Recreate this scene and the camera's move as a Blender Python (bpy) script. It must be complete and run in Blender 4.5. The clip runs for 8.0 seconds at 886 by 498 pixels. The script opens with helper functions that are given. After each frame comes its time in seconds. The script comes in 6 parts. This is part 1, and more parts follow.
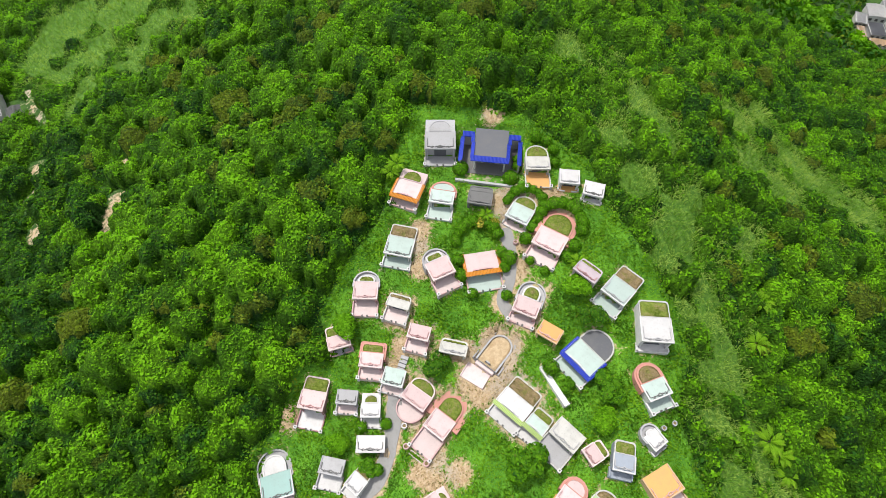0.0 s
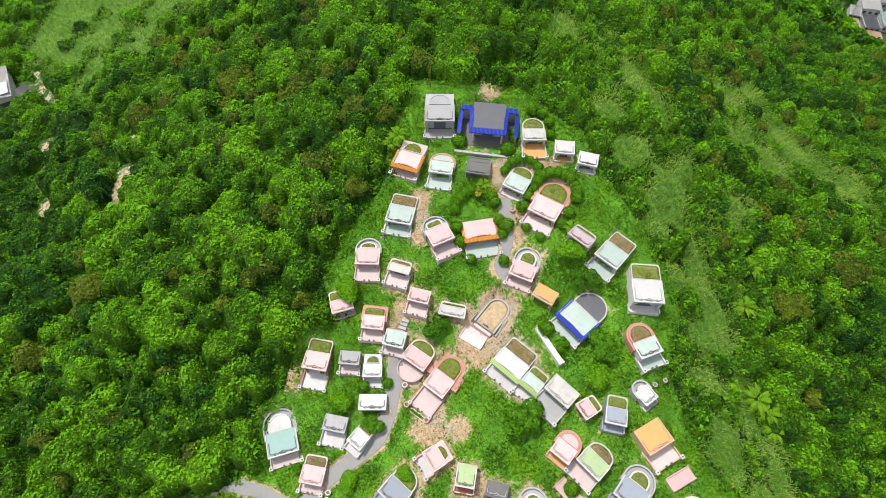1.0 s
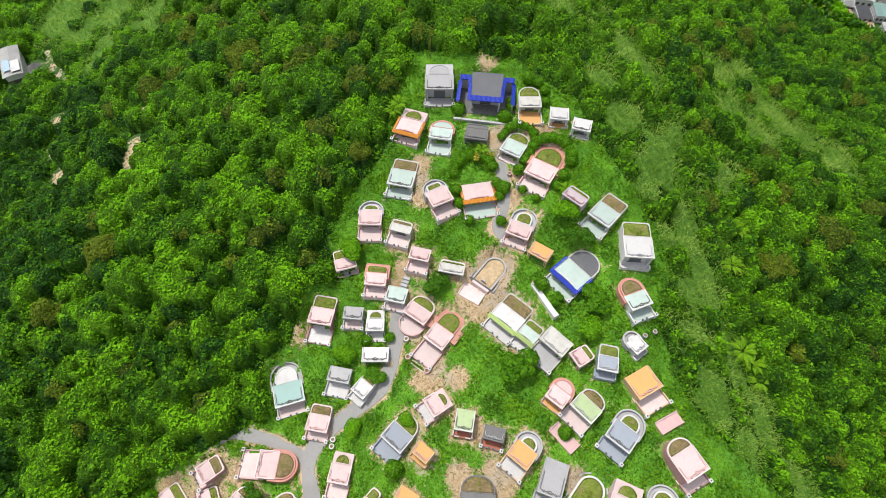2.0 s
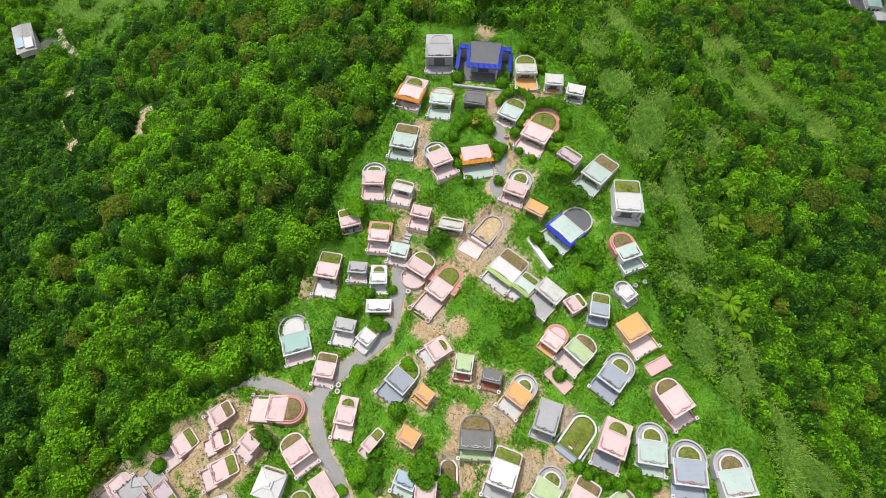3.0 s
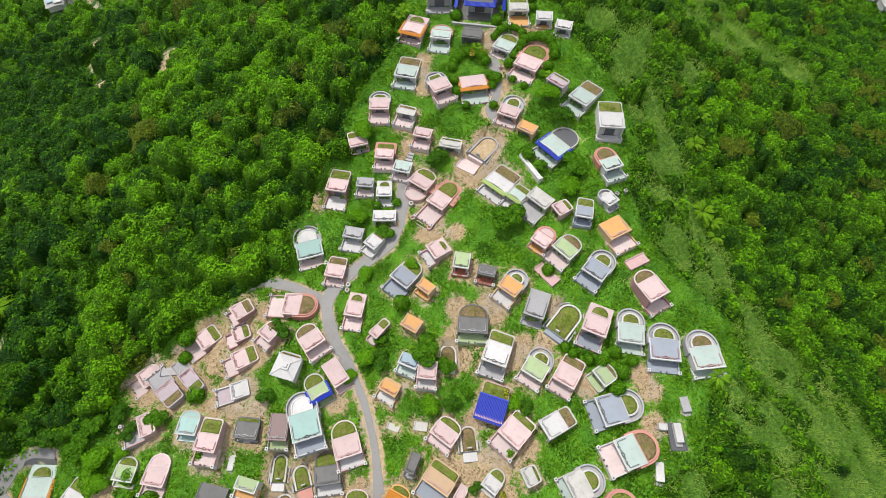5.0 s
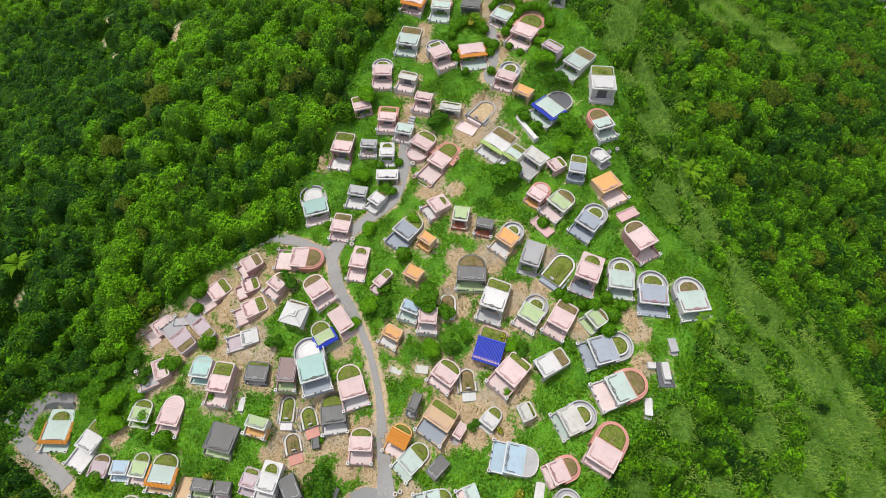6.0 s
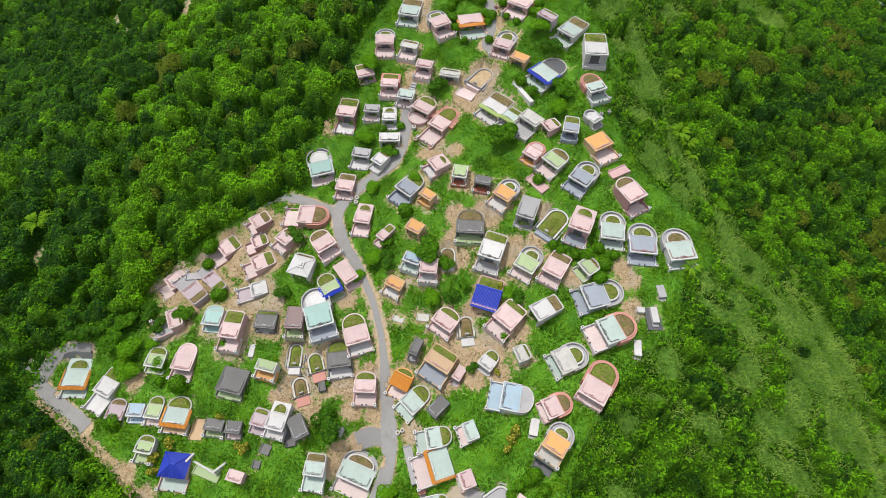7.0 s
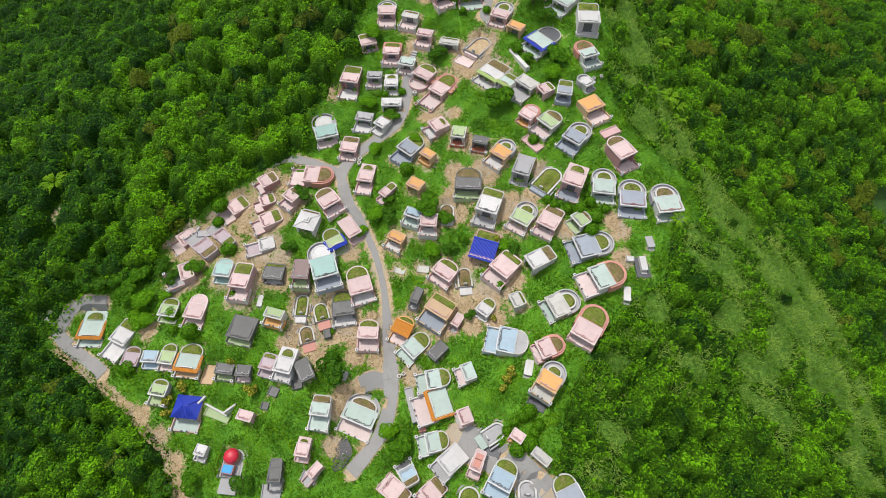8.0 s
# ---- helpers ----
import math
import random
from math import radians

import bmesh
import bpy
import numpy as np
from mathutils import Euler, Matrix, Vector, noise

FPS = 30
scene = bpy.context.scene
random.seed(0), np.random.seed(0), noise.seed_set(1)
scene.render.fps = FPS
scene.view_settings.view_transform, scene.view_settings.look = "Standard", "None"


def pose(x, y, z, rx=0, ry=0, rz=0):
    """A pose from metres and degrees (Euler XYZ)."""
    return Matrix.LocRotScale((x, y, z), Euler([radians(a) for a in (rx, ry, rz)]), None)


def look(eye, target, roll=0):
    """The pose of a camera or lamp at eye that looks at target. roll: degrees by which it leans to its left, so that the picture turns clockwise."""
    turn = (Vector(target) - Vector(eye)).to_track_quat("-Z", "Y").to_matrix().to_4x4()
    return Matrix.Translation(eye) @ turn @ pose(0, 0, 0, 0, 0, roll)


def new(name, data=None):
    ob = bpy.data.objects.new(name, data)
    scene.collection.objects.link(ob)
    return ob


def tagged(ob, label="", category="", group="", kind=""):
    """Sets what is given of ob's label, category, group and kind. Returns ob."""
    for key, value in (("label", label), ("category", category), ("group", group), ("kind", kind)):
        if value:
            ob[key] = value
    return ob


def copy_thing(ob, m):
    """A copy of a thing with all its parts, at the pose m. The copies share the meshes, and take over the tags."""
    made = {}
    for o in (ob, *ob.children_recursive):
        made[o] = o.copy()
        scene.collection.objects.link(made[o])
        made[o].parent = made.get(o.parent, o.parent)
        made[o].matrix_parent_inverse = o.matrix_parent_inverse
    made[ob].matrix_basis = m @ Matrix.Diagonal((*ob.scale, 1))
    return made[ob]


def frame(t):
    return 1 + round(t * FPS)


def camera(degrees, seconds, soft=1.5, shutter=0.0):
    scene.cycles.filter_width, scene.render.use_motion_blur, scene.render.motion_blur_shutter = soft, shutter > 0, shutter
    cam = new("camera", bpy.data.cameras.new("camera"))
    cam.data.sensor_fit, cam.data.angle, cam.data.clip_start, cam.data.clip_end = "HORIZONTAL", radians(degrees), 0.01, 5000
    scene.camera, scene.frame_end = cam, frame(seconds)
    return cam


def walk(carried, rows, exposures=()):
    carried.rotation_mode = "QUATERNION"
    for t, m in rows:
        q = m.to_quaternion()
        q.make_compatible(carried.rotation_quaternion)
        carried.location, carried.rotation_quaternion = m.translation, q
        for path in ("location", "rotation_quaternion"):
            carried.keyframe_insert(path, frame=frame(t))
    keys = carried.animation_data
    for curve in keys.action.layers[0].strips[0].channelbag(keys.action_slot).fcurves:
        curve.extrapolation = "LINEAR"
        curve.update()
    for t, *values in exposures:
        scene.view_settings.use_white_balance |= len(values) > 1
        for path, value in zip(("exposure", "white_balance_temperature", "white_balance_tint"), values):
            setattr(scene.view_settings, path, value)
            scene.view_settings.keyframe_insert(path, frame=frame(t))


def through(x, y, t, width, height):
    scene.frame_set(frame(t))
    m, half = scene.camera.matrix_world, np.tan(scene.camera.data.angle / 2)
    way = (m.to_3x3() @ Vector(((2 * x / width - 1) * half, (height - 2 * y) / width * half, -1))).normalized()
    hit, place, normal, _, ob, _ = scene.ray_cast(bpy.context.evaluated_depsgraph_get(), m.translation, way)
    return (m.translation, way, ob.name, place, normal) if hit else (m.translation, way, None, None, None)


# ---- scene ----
# The camera: a drone that flies level and backwards, looking 60 degrees down.
cam = camera(78.4, 8.0, soft=0.5)
ROWS = [  # seconds, x, y, z, yaw, pitch, roll
    (0.0, 0.000, 0.000, 75.000, 0.011, -59.975, 0.003),
    (0.5, 0.008, -2.604, 74.990, -0.052, -59.956, 0.066),
    (1.0, 0.001, -5.662, 74.934, -0.120, -59.929, 0.122),
    (1.5, -0.011, -9.002, 74.834, -0.189, -59.894, 0.172),
    (3.0, -0.133, -20.579, 74.767, -0.328, -59.735, 0.218),
    (3.5, -0.149, -24.719, 74.660, -0.320, -59.653, 0.180),
    (4.0, -0.155, -28.970, 74.563, -0.293, -59.561, 0.135),
    (4.5, -0.115, -33.272, 74.483, -0.246, -59.457, 0.089),
    (6.0, 0.041, -46.702, 73.905, -0.018, -59.050, -0.162),
    (6.5, 0.057, -51.235, 73.753, 0.057, -58.934, -0.254),
    (7.0, 0.135, -55.767, 73.605, 0.131, -58.824, -0.339),
    (7.5, 0.237, -60.345, 73.407, 0.209, -58.723, -0.409),
    (8.0, 0.349, -64.974, 73.185, 0.283, -58.625, -0.476),
]


def flown(x, y, z, yaw, pitch, roll):
    return pose(x, y, z) @ pose(0, 0, 0, 0, 0, yaw) @ pose(0, 0, 0, 90 + pitch) @ pose(0, 0, 0, 0, 0, roll)


walk(cam, [(row[0], flown(*row[1:])) for row in ROWS], [(0, 0.34), (3, 0.20), (8, 0.02)])

# ---- light ----
world = bpy.data.worlds.new("sky")
scene.world = world
world.use_nodes = True
sky = world.node_tree.nodes.new("ShaderNodeTexSky")
sky.sky_type, sky.sun_disc = "NISHITA", False
sky.sun_elevation, sky.sun_rotation = radians(66), radians(-49)
sky.air_density, sky.dust_density = 1.0, 2.5
backing = world.node_tree.nodes["Background"]
# Thin high cloud: half of the blue sky is veiled with white.
veil = world.node_tree.nodes.new("ShaderNodeMix")
veil.data_type = "RGBA"
veil.inputs[0].default_value, veil.inputs[7].default_value = 0.45, (7.5, 7.3, 7.0, 1)
world.node_tree.links.new(sky.outputs[0], veil.inputs[6])
world.node_tree.links.new(veil.outputs[2], backing.inputs[0])
backing.inputs[1].default_value = 0.15
sun = new("sun", bpy.data.lights.new("sun", "SUN"))
sun.data.energy, sun.data.angle, sun.data.color = 3.1, radians(7), (1.0, 0.96, 0.9)
sun.matrix_basis = look((0, 0, 0), (0.31, -0.27, -0.91))


# ---- materials ----
def shader(name):
    m = bpy.data.materials.new(name)
    m.use_nodes = True
    return m, m.node_tree.nodes, m.node_tree.links, m.node_tree.nodes["Principled BSDF"]


def mixed(nodes, links, a, b, factor, blend="MIX"):
    n = nodes.new("ShaderNodeMix")
    n.data_type, n.blend_type = "RGBA", blend
    for socket, value in ((n.inputs[6], a), (n.inputs[7], b), (n.inputs[0], factor)):
        if isinstance(value, bpy.types.NodeSocket):
            links.new(value, socket)
        elif isinstance(value, tuple):
            socket.default_value = (*value, 1)
        else:
            socket.default_value = value
    return n.outputs[2]


def speckle(nodes, links, scale, low, high, detail=5.0, space="Object", stretch=(1, 1, 1)):
    """Noise between 0 and 1, in metres."""
    c = nodes.new("ShaderNodeTexCoord")
    p = nodes.new("ShaderNodeMapping")
    p.inputs["Scale"].default_value = stretch
    n = nodes.new("ShaderNodeTexNoise")
    n.inputs["Scale"].default_value, n.inputs["Detail"].default_value = scale, detail
    r = nodes.new("ShaderNodeMapRange")
    r.inputs[1].default_value, r.inputs[2].default_value = low, high
    links.new(c.outputs[space], p.inputs[0])
    links.new(p.outputs[0], n.inputs["Vector"])
    links.new(n.outputs["Fac"], r.inputs[0])
    return r.outputs[0]


def bumped(nodes, links, bsdf, height, strength, distance=0.02):
    b = nodes.new("ShaderNodeBump")
    b.inputs["Strength"].default_value, b.inputs["Distance"].default_value = strength, distance
    links.new(height, b.inputs["Height"])
    links.new(b.outputs[0], bsdf.inputs["Normal"])


def painted(name, colour, stain=0.5, rough=0.75, dirt=(0.16, 0.15, 0.13)):
    """Painted or bare concrete with rain stains, blotches and a fine grain; each object a little lighter or darker."""
    colour = tuple(0.69 * c for c in colour)
    m, nodes, links, bsdf = shader(name)
    info = nodes.new("ShaderNodeObjectInfo")
    shade = nodes.new("ShaderNodeMapRange")
    shade.inputs[3].default_value, shade.inputs[4].default_value = 0.86, 1.06
    links.new(info.outputs["Random"], shade.inputs[0])
    grey = nodes.new("ShaderNodeCombineColor")
    for s in grey.inputs:
        links.new(shade.outputs[0], s)
    base = mixed(nodes, links, colour, grey.outputs[0], 1.0, "MULTIPLY")
    blotch = speckle(nodes, links, 0.45, 0.48, 0.80, 3.0)
    streak = speckle(nodes, links, 5.0, 0.56, 0.90, stretch=(1, 1, 0.12))
    weak = nodes.new("ShaderNodeMath")
    weak.operation = "MULTIPLY"
    weak.inputs[1].default_value = stain
    links.new(blotch, weak.inputs[0])
    tone = mixed(nodes, links, base, tuple(0.55 * c + 0.45 * d for c, d in zip(colour, dirt)), weak.outputs[0])
    weak2 = nodes.new("ShaderNodeMath")
    weak2.operation = "MULTIPLY"
    weak2.inputs[1].default_value = stain
    links.new(streak, weak2.inputs[0])
    tone = mixed(nodes, links, tone, dirt, weak2.outputs[0])
    weak3 = nodes.new("ShaderNodeMath")
    weak3.operation = "MULTIPLY"
    weak3.inputs[1].default_value = min(1.0, stain * 0.8)
    links.new(speckle(nodes, links, 1.7, 0.54, 0.76, 6.0), weak3.inputs[0])
    tone = mixed(nodes, links, tone, tuple(0.62 * c + 0.38 * d for c, d in zip(colour, dirt)), weak3.outputs[0])
    links.new(tone, bsdf.inputs["Base Color"])
    bsdf.inputs["Roughness"].default_value = rough
    bumped(nodes, links, bsdf, speckle(nodes, links, 14, 0.2, 0.8), 0.35)
    return m


def foliage(name, dark, light, through=0.35, attribute="tint", dry=(0.16, 0.13, 0.04), olive=(0.085, 0.105, 0.012), spread=0.4, blue=None, relief=False):
    """Leaves whose hue goes with each plant's own tint and a little with each leaf."""
    m, nodes, links, bsdf = shader(name)
    tint = nodes.new("ShaderNodeAttribute")
    tint.attribute_name = attribute
    geometry = nodes.new("ShaderNodeNewGeometry")
    wobble = nodes.new("ShaderNodeMath")
    wobble.operation = "MULTIPLY_ADD"
    wobble.inputs[1].default_value, wobble.inputs[2].default_value = spread, -spread / 2
    links.new(geometry.outputs["Random Per Island"], wobble.inputs[0])
    total = nodes.new("ShaderNodeMath")
    total.operation, total.use_clamp = "ADD", True
    links.new(tint.outputs["Fac"], total.inputs[0])
    links.new(wobble.outputs[0], total.inputs[1])
    ramp = nodes.new("ShaderNodeValToRGB")
    ramp.color_ramp.elements[0].color, ramp.color_ramp.elements[0].position = (*olive, 1), 0.0
    ramp.color_ramp.elements[1].color = (*light, 1)
    step = ramp.color_ramp.elements.new(0.26)
    step.color = (*dark, 1)
    if blue:
        ramp.color_ramp.elements.new(0.13).color = (*blue, 1)
    links.new(total.outputs[0], ramp.inputs[0])
    colour = ramp.outputs[0]
    rare = nodes.new("ShaderNodeMapRange")
    rare.inputs[1].default_value, rare.inputs[2].default_value, rare.inputs[4].default_value = 0.93, 1.0, 0.6
    links.new(geometry.outputs["Random Per Island"], rare.inputs[0])
    colour = mixed(nodes, links, colour, dry, rare.outputs[0])
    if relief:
        # Low spots darker, high spots lighter: gap shade painted between the leaves.
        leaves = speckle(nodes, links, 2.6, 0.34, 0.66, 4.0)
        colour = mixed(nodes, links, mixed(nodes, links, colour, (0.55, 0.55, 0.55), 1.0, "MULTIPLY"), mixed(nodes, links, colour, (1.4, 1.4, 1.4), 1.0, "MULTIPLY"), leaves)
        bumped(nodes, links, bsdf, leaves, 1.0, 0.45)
    links.new(colour, bsdf.inputs["Base Color"])
    bsdf.inputs["Roughness"].default_value, bsdf.inputs["Specular IOR Level"].default_value = 0.65, 0.12
    glow = nodes.new("ShaderNodeBsdfTranslucent")
    links.new(mixed(nodes, links, colour, (1.0, 1.1, 0.35), 1.0, "MULTIPLY"), glow.inputs[0])
    mix = nodes.new("ShaderNodeMixShader")
    mix.inputs[0].default_value = through
    links.new(bsdf.outputs[0], mix.inputs[1])
    links.new(glow.outputs[0], mix.inputs[2])
    links.new(mix.outputs[0], nodes["Material Output"].inputs[0])
    return m


def earth():
    """The hillside: rank grass, leaf litter under the trees, straw and bare soil where the soil attribute is high."""
    m, nodes, links, bsdf = shader("hillside")
    soil = nodes.new("ShaderNodeAttribute")
    soil.attribute_name = "soil"
    litter = nodes.new("ShaderNodeAttribute")
    litter.attribute_name = "litter"
    grass = mixed(nodes, links, (0.06, 0.20, 0.006), (0.12, 0.32, 0.012), speckle(nodes, links, 0.35, 0.35, 0.65))
    grass = mixed(nodes, links, grass, (0.03, 0.11, 0.004), speckle(nodes, links, 3.0, 0.5, 0.75))
    wood = mixed(nodes, links, (0.022, 0.075, 0.004), (0.05, 0.12, 0.008), speckle(nodes, links, 0.8, 0.4, 0.7))
    straw = mixed(nodes, links, (0.40, 0.285, 0.165), (0.52, 0.41, 0.27), speckle(nodes, links, 2.5, 0.35, 0.7))
    straw = mixed(nodes, links, straw, (0.27, 0.19, 0.11), speckle(nodes, links, 1.1, 0.55, 0.8))
    straw = mixed(nodes, links, straw, (0.40, 0.335, 0.25), speckle(nodes, links, 0.16, 0.5, 0.6))
    pale = nodes.new("ShaderNodeAttribute")
    pale.attribute_name = "meadow"
    reeds = mixed(nodes, links, (0.055, 0.155, 0.008), (0.105, 0.22, 0.022), speckle(nodes, links, 1.3, 0.35, 0.65))
    grass = mixed(nodes, links, grass, reeds, pale.outputs["Fac"])
    colour = mixed(nodes, links, grass, wood, litter.outputs["Fac"])
    edge = nodes.new("ShaderNodeMath")
    edge.operation = "ADD"
    ragged = speckle(nodes, links, 1.6, 0.0, 1.0)
    centred = nodes.new("ShaderNodeMath")
    centred.operation = "MULTIPLY_ADD"
    centred.inputs[1].default_value, centred.inputs[2].default_value = 1.2, -0.6
    links.new(ragged, centred.inputs[0])
    links.new(soil.outputs["Fac"], edge.inputs[0])
    links.new(centred.outputs[0], edge.inputs[1])
    sharp = nodes.new("ShaderNodeMapRange")
    sharp.inputs[1].default_value, sharp.inputs[2].default_value = 0.38, 0.62
    links.new(edge.outputs[0], sharp.inputs[0])
    colour = mixed(nodes, links, colour, straw, sharp.outputs[0])
    links.new(colour, bsdf.inputs["Base Color"])
    bsdf.inputs["Roughness"].default_value = 0.95
    bumped(nodes, links, bsdf, speckle(nodes, links, 5, 0.2, 0.8), 0.8, 0.15)
    return m


PAINT = {
    "pk": painted("pink_paint", (0.72, 0.47, 0.46), 0.5),
    "pp": painted("sun_bleached_pink_paint", (0.80, 0.61, 0.60), 0.5),
    "pf": painted("pale_pink_floor", (0.84, 0.68, 0.66), 0.45),
    "mt": painted("mint_paint", (0.55, 0.68, 0.62), 0.5),
    "wh": painted("white_paint", (0.77, 0.76, 0.75), 0.5),
    "ws": painted("stained_white_paint", (0.66, 0.65, 0.60), 0.85),
    "gy": painted("grey_concrete", (0.50, 0.50, 0.51), 0.6),
    "dk": painted("weathered_dark_concrete", (0.20, 0.20, 0.195), 0.95, dirt=(0.06, 0.06, 0.055)),
    "lv": painted("lavender_paint", (0.60, 0.50, 0.54), 0.55),
    "bg": painted("blue_grey_paint", (0.38, 0.43, 0.50), 0.4),
    "or": painted("orange_paint", (0.86, 0.46, 0.15), 0.35),
    "lm": painted("lime_paint", (0.48, 0.62, 0.32), 0.5),
    "be": painted("beige_paint", (0.72, 0.50, 0.30), 0.4),
    "lb": painted("pale_blue_paint", (0.46, 0.62, 0.74), 0.45),
    "tq": painted("turquoise_paint", (0.43, 0.66, 0.61), 0.45),
    "rd": painted("brick_red_paint", (0.55, 0.17, 0.10), 0.5),
    "rg": painted("red_stained_concrete", (0.36, 0.25, 0.24), 0.8),
    "coral": painted("coral_paint", (0.72, 0.33, 0.26), 0.4),
    "rose": painted("dusty_rose_paint", (0.50, 0.27, 0.27), 0.5),
    "bt": painted("blue_glazed_tile", (0.015, 0.05, 0.55), 0.15, 0.5),
    "ot": painted("orange_glazed_tile", (0.80, 0.31, 0.03), 0.2, 0.35),
    "lt": painted("lime_tile", (0.50, 0.66, 0.22), 0.2, 0.4),
    "ink": painted("dark_relief_stone", (0.10, 0.095, 0.095), 0.3, 0.6),
    "iron": painted("old_black_slab", (0.045, 0.045, 0.05), 0.5, 0.5),
    "red": painted("red_enamel", (0.75, 0.012, 0.05), 0.1, 0.45),
    "cyan": painted("cyan_enamel", (0.03, 0.38, 0.80), 0.1, 0.6),
    "slate": painted("slate_grey_tile", (0.13, 0.135, 0.15), 0.5, 0.45),
}
EARTH = earth()


def sod(name, low, high, bald):
    """Short turf on a mound, with worn patches."""
    m, nodes, links, bsdf = shader(name)
    colour = mixed(nodes, links, low, high, speckle(nodes, links, 2.2, 0.35, 0.65))
    colour = mixed(nodes, links, colour, bald, speckle(nodes, links, 0.9, 0.52, 0.70))
    colour = mixed(nodes, links, colour, tuple(c * 0.5 for c in low), speckle(nodes, links, 16, 0.5, 0.8))
    links.new(colour, bsdf.inputs["Base Color"])
    bsdf.inputs["Roughness"].default_value = 0.95
    bumped(nodes, links, bsdf, speckle(nodes, links, 12, 0.2, 0.8), 0.7, 0.08)
    return m


SOD = sod("green_sod", (0.11, 0.16, 0.015), (0.19, 0.235, 0.035), (0.24, 0.20, 0.085))
SAND = sod("sand", (0.42, 0.31, 0.18), (0.52, 0.40, 0.25), (0.36, 0.25, 0.13))
DRY_SOD = sod("brown_sod", (0.17, 0.125, 0.06), (0.27, 0.20, 0.10), (0.15, 0.17, 0.03))
ASPHALT = painted("worn_concrete_lane", (0.36, 0.355, 0.345), 0.75, 0.9)
LEAF = foliage("forest_leaves", (0.038, 0.134, 0.005), (0.185, 0.45, 0.007), 0.32, spread=0.20, blue=(0.020, 0.090, 0.014), olive=(0.155, 0.225, 0.012), dry=(0.15, 0.17, 0.015))
# About half the leaf colour: stands in for shade between the crowns.
SHADED_UNDERLEAF = foliage("shaded_inner_foliage", (0.018, 0.068, 0.003), (0.090, 0.23, 0.004), 0.12, spread=0.0, dry=(0.018, 0.068, 0.003), olive=(0.105, 0.152, 0.008), blue=(0.009, 0.045, 0.007), relief=True)
WEED = foliage("weed_leaves", (0.060, 0.17, 0.004), (0.20, 0.40, 0.012), 0.4, spread=0.25, olive=(0.05, 0.12, 0.006))
REED = foliage("silvergrass", (0.09, 0.24, 0.016), (0.32, 0.46, 0.088), 0.4, spread=0.45, olive=(0.14, 0.21, 0.03))
HEDGE = foliage("clipped_hedge_leaves", (0.055, 0.19, 0.003), (0.16, 0.40, 0.006), 0.3, olive=(0.04, 0.13, 0.004))
STRAW = foliage("dry_straw", (0.34, 0.24, 0.13), (0.56, 0.44, 0.27), 0.2)
CROTON = foliage("variegated_leaves", (0.10, 0.20, 0.01), (0.62, 0.52, 0.08), 0.3, spread=0.9)
TURF = foliage("mound_turf", (0.10, 0.155, 0.012), (0.20, 0.25, 0.035), 0.3)
BROWN = foliage("dry_mound_turf", (0.15, 0.12, 0.05), (0.30, 0.24, 0.10), 0.3)
BARK = painted("bark", (0.13, 0.10, 0.07), 0.6, 0.9)


# ---- building blocks ----
def shape(name, bm, material, parent=None):
    me = bpy.data.meshes.new(name)
    bm.normal_update()
    bm.to_mesh(me)
    bm.free()
    me.materials.append(material)
    ob = new(name, me)
    ob.parent = parent
    return ob


def part(name, bm, material, parent, label=""):
    return tagged(shape(name, bm, material, parent), label)


def box(bm, x0, x1, y0, y1, z0, z1, bevel=0.0):
    vs = bmesh.ops.create_cube(bm, size=1, matrix=Matrix.Translation(((x0 + x1) / 2, (y0 + y1) / 2, (z0 + z1) / 2)) @ Matrix.Diagonal((x1 - x0, y1 - y0, z1 - z0, 1)))["verts"]
    if bevel:
        bmesh.ops.bevel(bm, geom=list({e for v in vs for e in v.link_edges}), offset=bevel, segments=1, affect="EDGES")
    return bm


def boxes(*rows, bevel=0.0):
    bm = bmesh.new()
    for row in rows:
        box(bm, *row, bevel=bevel)
    return bm


def prism(bm, outline, z0, z1, hole=None):
    """An upright prism over an outline; with a hole of as many points it is a ring."""
    def ring(points, z):
        return [bm.verts.new((x, y, z)) for x, y in points]
    n = len(outline)
    low, high = ring(outline, z0), ring(outline, z1)
    for i in range(n):
        j = (i + 1) % n
        bm.faces.new((low[i], low[j], high[j], high[i]))
    if hole is None:
        bm.faces.new(high)
        bm.faces.new(low[::-1])
    else:
        low2, high2 = ring(hole, z0), ring(hole, z1)
        for i in range(n):
            j = (i + 1) % n
            bm.faces.new((low2[j], low2[i], high2[i], high2[j]))
            bm.faces.new((high[i], high[j], high2[j], high2[i]))
            bm.faces.new((low[j], low[i], low2[i], low2[j]))
    return bm


def leaf_mesh(name, places, ways, sizes, material, tints, long=1.0, seed=1):
    """One mesh of many small leaves: each a pointed four-corner blade across its way."""
    rng = np.random.default_rng(seed)
    n = len(places)
    ways = ways / np.linalg.norm(ways, axis=1, keepdims=True)
    side = np.cross(ways, rng.normal(size=(n, 3)))
    side /= np.linalg.norm(side, axis=1, keepdims=True) + 1e-9
    along = np.cross(ways, side)
    a, b = side * (sizes * 0.5)[:, None], along * (sizes * 0.5 * long)[:, None]
    lift = ways * (sizes * 0.12)[:, None]
    corner = np.stack([places - b - lift, places + a * 0.85 + lift, places + b - lift, places - a * 0.85 + lift], 1).reshape(-1, 3)
    return quads(name, corner, material, tints)


